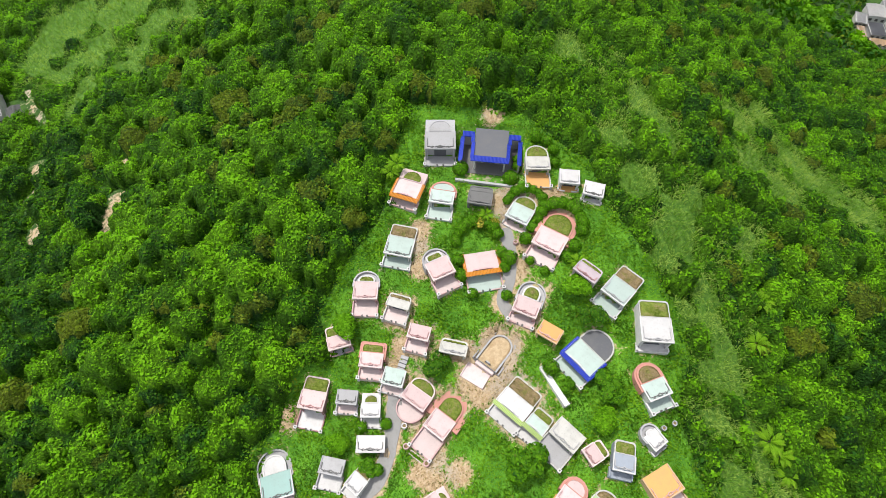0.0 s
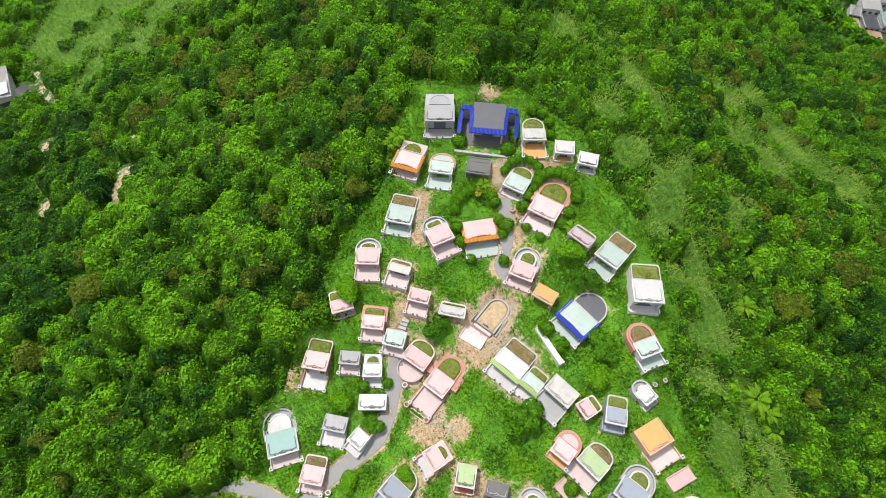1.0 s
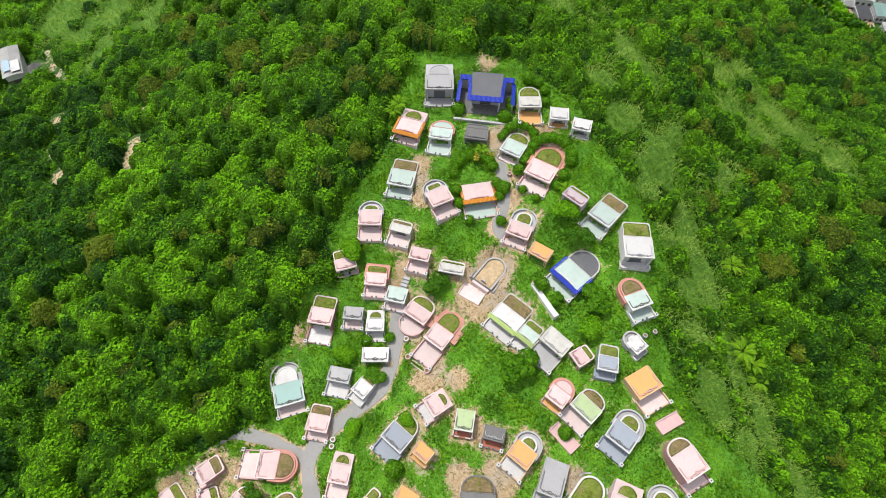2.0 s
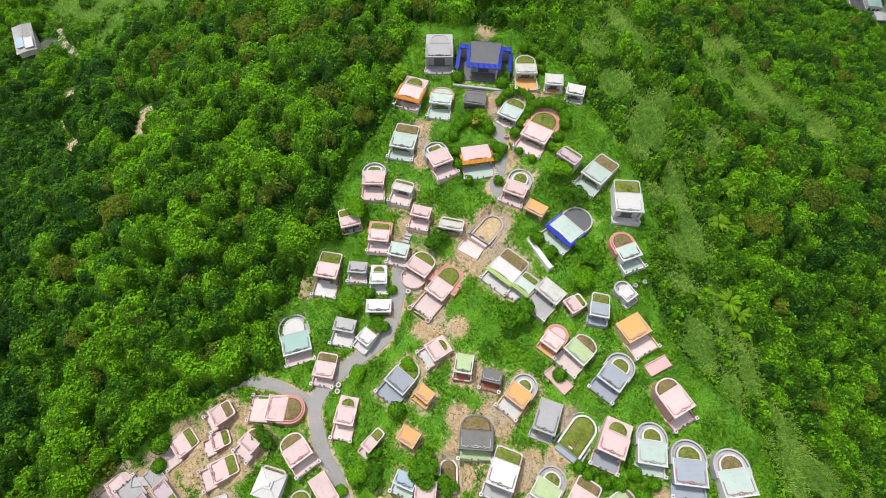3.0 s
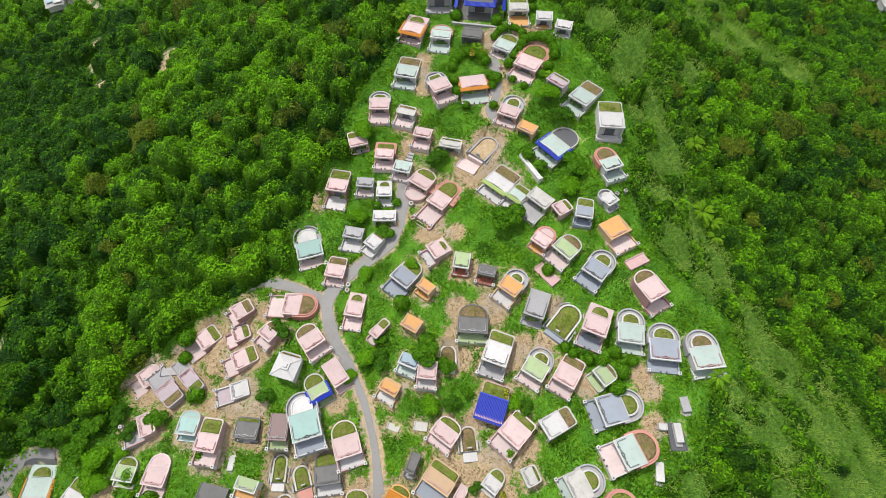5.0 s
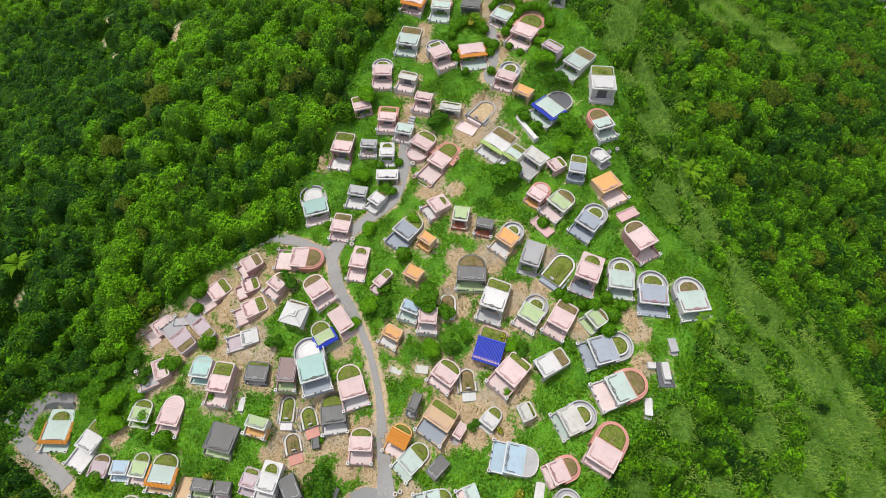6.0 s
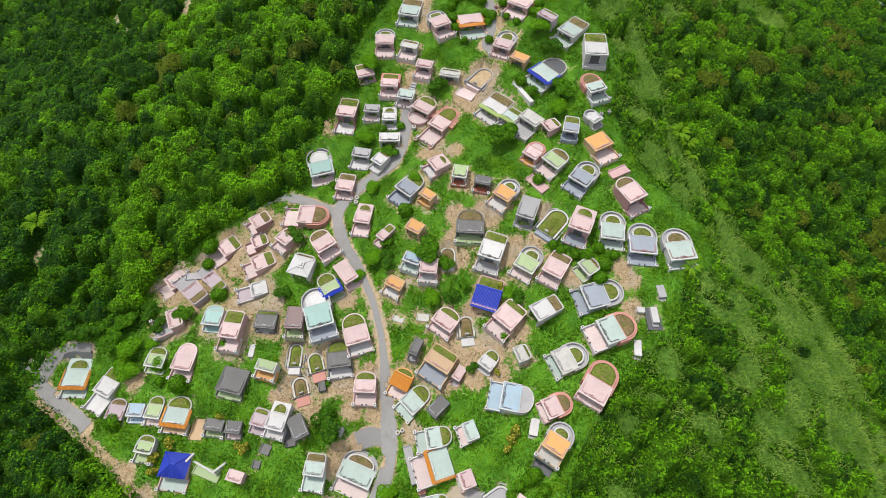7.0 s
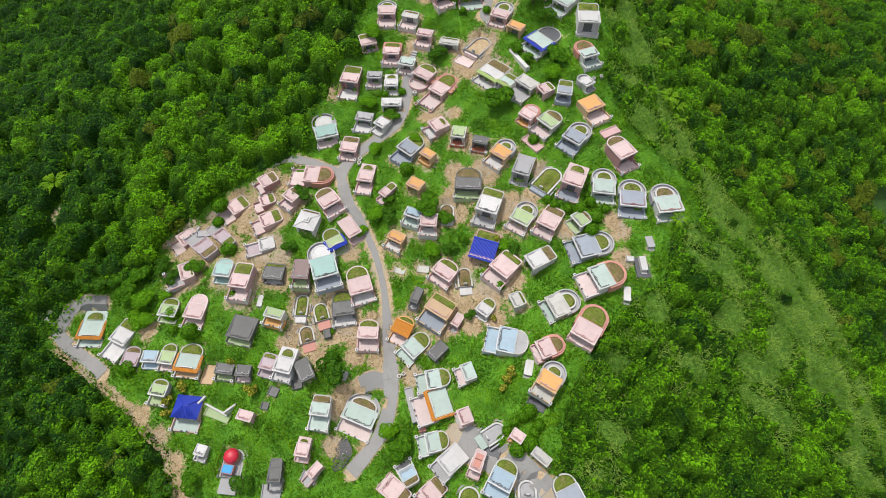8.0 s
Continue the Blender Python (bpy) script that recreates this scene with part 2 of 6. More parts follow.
def quads(name, corner, material, tints):
    n = len(corner) // 4
    me = bpy.data.meshes.new(name)
    me.vertices.add(4 * n)
    me.vertices.foreach_set("co", corner.astype(np.float32).ravel())
    me.loops.add(4 * n)
    me.loops.foreach_set("vertex_index", np.arange(4 * n, dtype=np.int32))
    me.polygons.add(n)
    me.polygons.foreach_set("loop_start", np.arange(0, 4 * n, 4, dtype=np.int32))
    shade = me.attributes.new("tint", "FLOAT", "FACE")
    shade.data.foreach_set("value", tints.astype(np.float32))
    me.update(calc_edges=True)
    me.materials.append(material)
    return me


# ---- lie of the land ----
# Heights of the plant cover at knots 24 m apart, from the foot of the hill to its top.
KNOTS = [
    [-33.5, -32.9, -31.3, -28.4, -25.1, -22.4, -23.5, -26.4, -31.4, -38.3],
    [-24.7, -24.7, -24.9, -22.4, -20.4, -14.2, -17, -20.3, -28.2, -38.4],
    [-16.5, -16.1, -19.3, -14.8, -17.8, -6.3, -8.8, -11.7, -25.8, -38.9],
    [-11.5, -10.6, -14.8, -6.7, -10.9, -6, 2.6, -3.5, -25.4, -37.3],
    [-11, -8.4, -6.6, -7.2, -2.8, 2.4, 3.6, -11.1, -22.8, -28.9],
    [-12.5, -7, 1.3, 4.7, 0.7, 4.8, 6.4, -8.2, -10.2, -18.5],
    [-14.9, -9.3, -0.3, 8.8, 10.9, 12.1, 15.6, 0.4, -6.6, -16],
    [-14.3, -7.8, -0.3, 7.7, 13, 15.2, 12.7, -2.2, -11, -19.2],
    [-11.5, -4.2, 3.1, 9.7, 14.5, 15.4, 9.8, -3, -13.4, -22.8],
    [-7.7, -0.7, 6, 11.7, 15.2, 14.6, 8.2, -2.9, -14.7, -25.9],
]
STEP, WEST, SOUTH, COVER = 24.0, -108.0, -96.0, 2.1


def basis(u):
    return np.stack([(1 - u) ** 3, 3 * u**3 - 6 * u**2 + 4, -3 * u**3 + 3 * u**2 + 3 * u + 1, u**3], -1) / 6


def spline(x, y):
    knots = np.array(KNOTS)
    fx = np.clip((x - WEST) / STEP - 1, 0, 6.999)
    fy = np.clip((y - SOUTH) / STEP - 1, 0, 6.999)
    i, j = fx.astype(int), fy.astype(int)
    bx, by = basis(fx - i), basis(fy - j)
    z = np.zeros_like(fx)
    for a in range(4):
        for b in range(4):
            z = z + by[..., a] * bx[..., b] * knots[j + a, i + b]
    return z


def hill(x, y):
    """The natural slope: the knots inside their field, the slope at its rim carried on outside, the plain beyond."""
    x, y = np.asarray(x, float), np.asarray(y, float)
    cx, cy = np.clip(x, -84, 84), np.clip(y, -72, 96)
    ex, ey = x - cx, y - cy
    z = spline(cx, cy)
    gx = np.where(ex != 0, (z - spline(cx - 8 * np.sign(ex), cy)) / 8 * np.sign(ex), 0)
    gy = np.where(ey != 0, (z - spline(cx, cy - 8 * np.sign(ey))) / 8 * np.sign(ey), 0)
    soft = lambda e: np.sign(e) * 70 * (1 - np.exp(-np.abs(e) / 70))
    z = z + np.clip(gx, -0.6, 0.6) * soft(ex) + np.clip(gy, -0.4, 0.4) * soft(ey)
    far = np.clip((np.hypot(ex, ey) - 35) / 95, 0, 1)
    far = far * far * (3 - 2 * far)
    return z * (1 - far) - 88 * far - COVER


PLOTS, OFFS = [], []


def plot(x, y, z, turn, wide, deep, court, high):
    """Levels the ground for a thing: its front's middle, its base, and how far it reaches back and forward."""
    PLOTS.append((x, y, z, radians(turn), wide, deep, court, high))
    OFFS.append(z - float(hill(x, y)))


def ground(x, y):
    x, y = np.asarray(x, float), np.asarray(y, float)
    z = hill(x, y)
    if not PLOTS:
        return z
    top, low = np.zeros_like(z), np.full_like(z, 0.25)
    for (px, py, *_), off in zip(PLOTS, OFFS):
        near = np.exp(-((x - px) ** 2 + (y - py) ** 2) / 18.0)
        top, low = top + near * off, low + near
    z = z + top / low
    for px, py, pz, a, w, d, c, h in PLOTS:
        lx = (x - px) * math.cos(a) + (y - py) * math.sin(a)
        ly = -(x - px) * math.sin(a) + (y - py) * math.cos(a)
        inside = (np.abs(lx) < w / 2 + 0.25)
        front = inside & (ly > -c - 0.25) & (ly < 0.8)
        back = inside & (ly >= 0.8) & (ly < d + 0.3)
        z = np.where(front, np.minimum(z, pz - 0.06), z)
        z = np.where(back, np.minimum(z, pz + h - 0.45), z)
    return z


# ---- tombs: where each stands ----
TOMBS = []


def tomb(x, y, z, turn, wide, deep, court, roof, floor, mound=0.0, back="flat", cover="turf", eave="", high=1.6, **more):
    """A family tomb: the middle of its front at roof level, its base, its size, its paints and the shape of its mound."""
    plot(x, y, z, turn, wide, deep, court, high)
    TOMBS.append(dict(x=x, y=y, z=z, turn=turn, wide=wide, deep=deep, court=court, roof=roof, floor=floor, mound=mound, back=back, cover=cover, eave=eave, high=high, **more))


tomb(-0.44, 54.59, 8.52, 0.0, 4.64, 5.87, 1.40, "gy", "gy", 0.42, "inset", "paved", high=2.6)
tomb(-5.86, 47.13, 7.24, -19.2, 4.06, 5.21, 0.94, "pk", "pk", 0.4, "inset", "turf", eave="orange")
tomb(-0.35, 46.60, 6.61, -9.8, 3.60, 3.80, 2.11, "mt", "mt", 0.4, "arch", "paved", rim="coral")
tomb(5.34, 46.03, 7.14, -9.9, 3.55, 3.15, 0.00, "dk", "-", 0.3, "flat", "paved")
tomb(14.24, 50.94, 9.20, 0.0, 3.54, 4.49, 2.45, "ws", "or", 0.5, "arch", "turf")
tomb(18.62, 48.30, 9.16, -6.1, 2.89, 2.56, 0.45, "wh", "or")
tomb(21.86, 46.40, 8.76, -16.2, 2.89, 2.48, 0.46, "wh", "wh")
tomb(10.66, 43.48, 6.61, -30.4, 3.51, 4.63, 0.70, "mt", "pk", 0.4, "arch", "turf")
tomb(14.54, 38.67, 6.67, -30.9, 4.34, 6.58, 1.95, "pk", "pk", 0.5, "arch", "turf", rim="coral", band=1.1)
tomb(-6.71, 38.80, 4.54, -12.3, 3.99, 5.11, 1.47, "mt", "mt", 0.4, "flat", "soil")
tomb(-11.18, 32.68, 2.74, -1.4, 3.48, 4.18, 2.16, "pk", "pk", 0.36, "arch", "turf", ring=True)
tomb(0.20, 35.20, 4.91, 26.1, 3.48, 4.50, 1.85, "pk", "pk", 0.36, "flat", "turf", ring=True)
tomb(5.84, 36.16, 4.28, 9.6, 4.96, 3.26, 2.38, "pk", "mt", eave="orange")
tomb(-6.50, 31.26, 3.00, -16.8, 3.29, 1.91, 1.84, "ws", "pk", 0.4, "flat", "soil")
tomb(-14.45, 26.12, 0.60, 16.9, 3.14, 3.36, 0.50, "pk", "gy", 0.45, "flat", "turf")
tomb(-3.58, 26.96, 1.91, -14.3, 3.01, 2.06, 1.61, "pk", "pk")
tomb(1.28, 25.00, 1.35, -12.5, 3.74, 2.00, 0.00, "ws", "-", 0.3, "flat", "turf")
tomb(-10.06, 23.44, 0.45, -5.8, 3.15, 3.31, 1.44, "pk", "pk", 0.4, "flat", "turf", rim="coral")
tomb(-7.09, 21.12, -0.37, -13.6, 2.98, 2.38, 0.95, "mt", "pk")
tomb(-4.25, 18.80, -1.18, -35.2, 3.84, 3.83, 2.25, "pk", "pk", 0.45, "arch", "turf", round_court=True)
tomb(-1.33, 15.09, -1.80, -37.5, 3.36, 5.71, 3.03, "pk", "pk", 0.5, "arch", "turf", rim="coral", band=1.9)
tomb(-18.27, 18.26, -2.95, -9.9, 3.53, 4.46, 2.35, "pk", "wh", 0.45, "flat", "turf", high=2.6, wall="rose")
tomb(-13.30, 18.88, -1.55, -4.7, 2.81, 1.88, 1.16, "gy", "pk")
tomb(-9.93, 17.22, -2.06, 0.0, 2.62, 3.24, 1.25, "wh", "wh", 0.45, "inset", "turf")
tomb(-9.75, 12.85, -3.04, 0.0, 3.78, 2.11, 0.00, "wh", "-")
tomb(-15.09, 10.23, -4.21, -11.3, 3.21, 2.09, 1.94, "gy", "wh")
tomb(-12.04, 8.23, -3.59, -38.1, 2.30, 2.98, 1.00, "wh", "wh", 0.3, "flat", "soil")
tomb(19.23, 33.95, 7.36, -42.5, 3.46, 2.27, 0.00, "lv", "-", 0.3, "flat", "turf")
tomb(23.14, 31.40, 5.82, -43.4, 3.70, 5.31, 1.75, "mt", "mt", 0.42, "flat", "soil")
tomb(27.98, 24.91, 5.23, -4.3, 4.06, 5.84, 0.59, "wh", "wh", 0.42, "flat", "turf", high=2.6)
tomb(11.15, 29.81, 3.97, -24.3, 3.48, 5.02, 1.19, "pk", "pk", 0.5, "arch", "turf", ring=True)
tomb(13.93, 26.27, 3.98, -33.2, 3.09, 2.21, 0.00, "or", "-")
tomb(17.59, 22.72, 3.14, -49.6, 4.76, 6.59, 1.37, "mt", "mt", 0.5, "arch", "paved", eave="blue")
tomb(8.64, 17.32, 0.14, -41.4, 4.46, 4.80, 1.61, "wh", "wh", 0.45, "flat", "soil", eave="lime")
tomb(11.60, 14.87, 0.39, -42.0, 2.76, 3.10, 1.43, "mt", "wh", 0.4, "flat", "turf", eave="lime")
tomb(15.01, 13.27, 1.45, -44.6, 3.91, 2.61, 2.64, "ws", "gy")
tomb(17.95, 11.28, 2.06, -60.2, 2.29, 2.70, 0.00, "pk", "-", 0.35, "flat", "turf")
tomb(22.03, 9.65, 2.65, -12.6, 2.65, 3.60, 0.78, "bg", "bg", 0.45, "flat", "turf")
tomb(27.36, 12.67, 2.12, 35.1, 2.12, 2.85, 0.60, "wh", "gy", 0.3, "arch", "paved", ring=True)
tomb(27.92, 18.37, 3.81, 20.7, 3.26, 4.50, 1.47, "mt", "mt", 0.5, "arch", "soil", rim="coral")
tomb(-48.62, -11.32, -13.33, -47.9, 3.01, 3.37, 1.92, "pk", "pk", 0.3, "arch", "paved")
tomb(-44.02, -12.43, -11.66, -133.6, 2.99, 3.79, 3.61, "lv", "gy", 0.42, "flat", "soil")
tomb(-40.98, -10.44, -11.27, -133.6, 2.20, 4.16, 3.19, "lv", "gy", 0.4, "flat", "turf")
tomb(-39.71, -5.70, -11.13, -48.8, 3.22, 3.51, 2.27, "pk", "pk", 0.4, "flat", "turf")
tomb(-33.75, -1.97, -7.95, -54.1, 2.63, 3.26, 1.07, "pk", "pk", 0.45, "flat", "soil", wall="rose")
tomb(-33.64, -5.13, -9.49, -64.3, 2.39, 2.69, 1.53, "pk", "pk", 0.45, "flat", "turf", wall="rose")
tomb(-28.02, -6.16, -7.25, -37.7, 2.63, 3.08, 1.27, "pk", "pk", 0.45, "arch", "soil")
tomb(-25.58, -0.48, -7.05, -94.5, 3.62, 5.21, 2.92, "pk", "pk", 0.48, "arch", "soil", rim="coral")
tomb(-32.98, -9.29, -9.92, -62.4, 2.94, 3.80, 1.82, "pk", "pk", 0.42, "flat", "turf")
tomb(-32.78, -13.70, -10.42, -71.0, 2.55, 2.65, 2.59, "wh", "lv", high=1.0)
tomb(-24.24, -12.44, -7.55, -16.4, 3.43, 3.82, 0.00, "wh", "-", 0.15, "flat", "soil", top="hip", high=1.9)
tomb(-19.55, -7.87, -6.58, 36.9, 3.49, 4.10, 1.37, "pk", "pk", 0.4, "arch", "soil")
tomb(-15.29, -13.04, -8.56, 36.0, 2.52, 4.21, 0.85, "pk", "pk")
tomb(-18.27, -15.17, -9.00, 31.9, 3.19, 4.13, 0.83, "lm", "lm", 0.5, "arch", "turf", eave="blue")
tomb(-21.93, 7.44, -5.83, 16.6, 4.23, 6.16, 1.33, "tq", "pk", 0.48, "arch", "paved", ring=True)
tomb(-17.75, 3.62, -5.55, -10.1, 3.09, 3.64, 1.12, "pk", "pk", 0.4, "flat", "soil")
tomb(-14.15, -3.12, -5.94, -10.3, 2.80, 3.95, 1.99, "pk", "pk", 0.4, "inset", "turf")
tomb(-6.94, 1.33, -3.15, -40.2, 3.56, 4.70, 1.95, "bg", "bg", 0.45, "arch", "turf")
tomb(-1.85, 5.69, -1.40, -57.7, 2.83, 3.09, 1.29, "pk", "wh", 0.4, "inset", "turf")
tomb(-3.10, -0.46, -2.37, -38.8, 2.51, 1.81, 0.53, "or", "or")
tomb(2.79, 2.71, -0.92, -10.1, 2.45, 2.72, 0.70, "lm", "rd")
tomb(-10.71, -6.56, -5.57, -40.7, 1.57, 3.29, 0.90, "pk", "pk", 0.5, "flat", "turf")
tomb(-5.23, -6.10, -4.09, -31.1, 2.73, 2.16, 0.00, "or", "-")
tomb(-5.33, -11.46, -5.39, -22.6, 2.89, 1.83, 1.05, "lb", "mt")
tomb(-2.43, -13.40, -5.31, -6.1, 2.77, 2.72, 1.18, "pk", "wh")
tomb(4.45, -7.10, -3.23, -4.0, 4.51, 4.59, 1.16, "dk", "lm", 0.48, "arch", "soil")
tomb(7.38, -11.69, -4.58, -20.5, 3.72, 5.00, 1.47, "wh", "gy", 0.35, "flat", "turf", high=2.6)
tomb(12.86, -13.30, -4.51, -34.0, 3.44, 4.59, 1.24, "lm", "pk", 0.43, "arch", "turf", ring=True)
tomb(6.40, -19.19, -6.73, -18.8, 4.12, 5.57, 0.00, "bt", "pk", 0.4, "flat", "turf", top="tiled", high=1.9)
tomb(-8.42, -14.68, -7.94, -29.4, 2.95, 2.01, 1.22, "or", "wh", 0.3, "flat", "paved")
tomb(6.69, 1.52, -1.27, -14.5, 2.71, 1.77, 0.94, "dk", "rd")
tomb(9.66, -1.18, -1.46, -39.3, 3.21, 4.27, 1.64, "or", "wh", 0.42, "arch", "turf", ring=True)
tomb(13.50, -5.12, -2.71, -20.9, 3.04, 4.38, 0.75, "gy", "gy", high=2.6)
tomb(14.82, 5.98, 0.66, -39.8, 2.74, 3.58, 0.64, "pk", "or", 0.42, "arch", "paved", rim="coral")
tomb(18.26, 4.51, 0.43, -46.8, 3.55, 3.87, 1.83, "lm", "pk", 0.42, "arch", "soil")
tomb(22.56, 0.75, 0.14, -40.2, 3.57, 4.95, 1.59, "bg", "bg", 0.45, "arch", "turf", ring=True)
tomb(27.63, 6.96, 1.67, 28.3, 3.87, 3.20, 2.18, "or", "pk")
tomb(31.98, -3.07, -0.49, 28.5, 3.57, 4.85, 1.46, "pk", "pk", 0.35, "arch", "soil", high=2.6, wall="rose")
tomb(21.83, -8.11, -1.95, -24.6, 3.56, 4.63, 1.67, "pk", "bg", 0.4, "inset", "turf", high=2.6)
tomb(27.34, -9.24, -1.89, -9.2, 3.71, 5.18, 1.21, "mt", "mt", 0.42, "arch", "turf", ring=True)
tomb(31.93, -11.75, -2.15, -6.9, 4.24, 5.47, 1.50, "bg", "bg", 0.42, "arch", "turf", ring=True, relief="rose")
tomb(37.94, -13.07, -1.88, 6.4, 4.28, 5.55, 0.96, "mt", "mt", 0.42, "arch", "soil", ring=True, relief="rose")
tomb(17.18, -14.65, -3.71, -32.6, 3.35, 4.38, 1.37, "pk", "pk", 0.35, "flat", "soil")
tomb(22.20, -14.20, -3.04, -57.9, 2.77, 2.70, 0.88, "lm", "lm", 0.3, "arch", "soil")
tomb(22.01, -18.67, -4.03, -75.4, 4.14, 6.08, 1.33, "bg", "bg", 0.42, "arch", "turf", ring=True)
tomb(-62.65, -28.22, -17.95, -1.7, 4.24, 5.14, 1.38, "mt", "mt", 0.38, "inset", "turf", eave="orange", high=1.35)
tomb(-56.69, -29.66, -16.77, -24.6, 3.27, 4.49, 2.88, "wh", "wh", 0.4, "flat", "turf", high=1.35)
tomb(-53.60, -33.62, -17.09, -6.3, 2.81, 3.36, 0.62, "lv", "pk", 0.35, "arch", "soil", high=1.35)
tomb(-49.64, -33.48, -15.86, -2.4, 2.60, 2.00, 0.84, "lb", "lb", high=1.35)
tomb(-46.71, -33.81, -15.78, -6.8, 2.57, 3.56, 0.99, "lm", "pk", 0.4, "arch", "turf", high=1.35)
tomb(-42.73, -35.08, -15.27, -7.1, 4.00, 4.61, 1.06, "mt", "be", 0.42, "arch", "turf", eave="orange", high=1.35)
tomb(-35.99, -35.98, -14.51, -7.5, 2.98, 1.67, 0.91, "dk", "lm", high=1.35)
tomb(-32.63, -36.57, -13.92, -4.8, 2.34, 1.79, 0.73, "dk", "pk", high=1.35)
tomb(-33.90, -30.70, -12.27, -13.4, 4.20, 3.90, 0.83, "dk", "lm", high=1.35)
tomb(-47.63, -26.04, -13.65, -8.2, 3.06, 3.42, 0.85, "lm", "lm", 0.4, "arch", "turf", high=1.35)
tomb(-42.61, -26.80, -12.83, -9.2, 3.34, 4.49, 1.53, "pk", "pk", 0.42, "arch", "paved", high=1.35)
tomb(-46.89, -39.04, -16.18, -9.9, 2.76, 2.70, 1.37, "lm", "lm", 0.38, "arch", "turf", high=1.35)
tomb(-46.07, -18.84, -11.77, -64.5, 3.39, 2.22, 2.94, "pk", "gy", 0.25, "flat", "turf")
tomb(-38.29, -20.09, -10.60, -6.6, 3.02, 3.51, 0.78, "tq", "tq", 0.3, "arch", "paved")
tomb(-34.74, -22.61, -9.89, -8.0, 3.17, 4.70, 1.82, "pk", "pk", 0.48, "flat", "turf")
tomb(-29.40, -20.65, -10.67, -5.7, 3.48, 3.01, 0.39, "dk", "wh", 0.25, "flat", "turf")
tomb(-24.33, -21.11, -9.65, -2.5, 2.80, 3.74, 1.19, "rg", "lm")
tomb(-19.63, -21.13, -8.94, 17.5, 4.25, 6.84, 1.72, "tq", "bg", 0.42, "arch", "paved", ring=True)
tomb(-13.73, -23.20, -10.91, 17.2, 3.93, 5.31, 1.49, "pk", "wh", 0.45, "arch", "turf")
tomb(-28.22, -27.78, -10.67, -15.2, 3.15, 1.67, 1.11, "lm", "or", high=1.35)
tomb(-16.71, -26.81, -12.15, 7.8, 3.70, 4.49, 1.43, "dk", "wh", 0.45, "arch", "turf")
tomb(-12.46, -30.76, -12.69, -1.9, 3.37, 3.34, 1.73, "pk", "pk", 0.42, "arch", "turf")
tomb(-26.02, -36.34, -12.85, -13.2, 2.90, 4.24, 1.15, "wh", "wh", 0.42, "inset", "turf", high=1.35)
tomb(-0.39, -21.38, -8.54, -36.9, 3.79, 3.47, 1.02, "pk", "pk", 0.4, "arch", "turf")
tomb(9.09, -21.98, -6.07, -43.1, 3.72, 4.25, 1.82, "pk", "pk", 0.3, "flat", "turf")
tomb(-1.19, -27.52, -10.15, -34.0, 4.38, 3.39, 2.18, "be", "bg", 0.42, "flat", "turf")
tomb(-7.12, -29.85, -12.93, -27.0, 3.12, 3.12, 1.59, "ot", "pk", 0.4, "arch", "turf", top="tiled", high=1.9)
tomb(-5.84, -33.08, -13.20, -46.7, 3.22, 4.52, 1.21, "mt", "mt", 0.45, "arch", "turf")
tomb(-1.89, -34.43, -11.68, -44.1, 1.91, 3.17, 0.00, "dk", "-")
tomb(-4.84, -25.57, -9.81, -23.0, 1.34, 2.78, 0.63, "dk", "gy")
tomb(1.92, -29.22, -11.02, -32.6, 1.31, 2.33, 0.77, "pk", "gy")
tomb(6.27, -27.97, -9.13, -39.0, 2.40, 3.17, 0.46, "wh", "wh", 0.45, "arch", "turf")
tomb(8.81, -32.35, -8.90, -103.0, 4.18, 4.76, 2.00, "lb", "lb", 0.42, "arch", "paved")
tomb(11.12, -26.86, -7.06, -68.1, 2.49, 2.14, 0.00, "ws", "-", 0.3, "flat", "turf")
tomb(14.13, -20.85, -6.10, -62.2, 2.89, 4.71, 0.00, "wh", "-", 0.35, "flat", "soil", high=2.6)
tomb(23.91, -24.42, -4.15, -70.0, 4.09, 5.32, 2.09, "mt", "pk", 0.45, "arch", "soil", rim="coral")
tomb(17.01, -28.42, -6.21, -67.0, 3.82, 4.87, 0.92, "ws", "mt", 0.45, "arch", "turf", ring=True)
tomb(20.96, -34.09, -4.88, -33.7, 3.91, 6.11, 0.58, "pk", "pk", 0.5, "arch", "turf", rim="coral")
tomb(14.77, -35.03, -7.26, -69.2, 2.91, 4.01, 0.66, "pk", "pk", 0.42, "arch", "soil", rim="coral")
tomb(15.14, -40.79, -7.30, -34.4, 3.30, 4.27, 1.36, "or", "ws", 0.42, "arch", "turf", ring=True)
tomb(-19.79, -42.53, -15.79, -6.9, 3.03, 3.25, 2.10, "mt", "mt", 0.4, "flat", "soil")
tomb(-14.04, -43.25, -17.75, -22.1, 5.50, 4.68, 1.96, "mt", "pk", 0.42, "arch", "soil", ring=True)
tomb(-22.26, -48.36, -17.46, -9.3, 2.10, 2.90, 0.75, "pk", "pk", 0.35, "inset", "turf")
tomb(-20.69, -51.13, -18.14, -39.9, 1.27, 2.32, 1.48, "pk", "gy")
tomb(-2.55, -37.98, -12.54, -79.2, 3.07, 3.88, 1.66, "mt", "mt", 0.45, "arch", "turf")
tomb(-2.04, -41.88, -13.02, -72.0, 4.41, 3.23, 2.48, "mt", "pk", eave="orange")
tomb(-2.52, -47.22, -14.36, -77.5, 2.96, 3.51, 1.35, "mt", "mt", 0.42, "arch", "turf")
tomb(-8.66, -52.31, -17.19, -130.1, 3.01, 4.13, 0.89, "pk", "pk", 0.35, "flat", "soil")
tomb(-5.74, -50.42, -16.06, -151.2, 2.50, 2.64, 1.12, "lb", "gy", 0.4, "flat", "soil")
tomb(3.17, -37.49, -10.63, -70.2, 2.69, 1.88, 1.08, "mt", "pk")
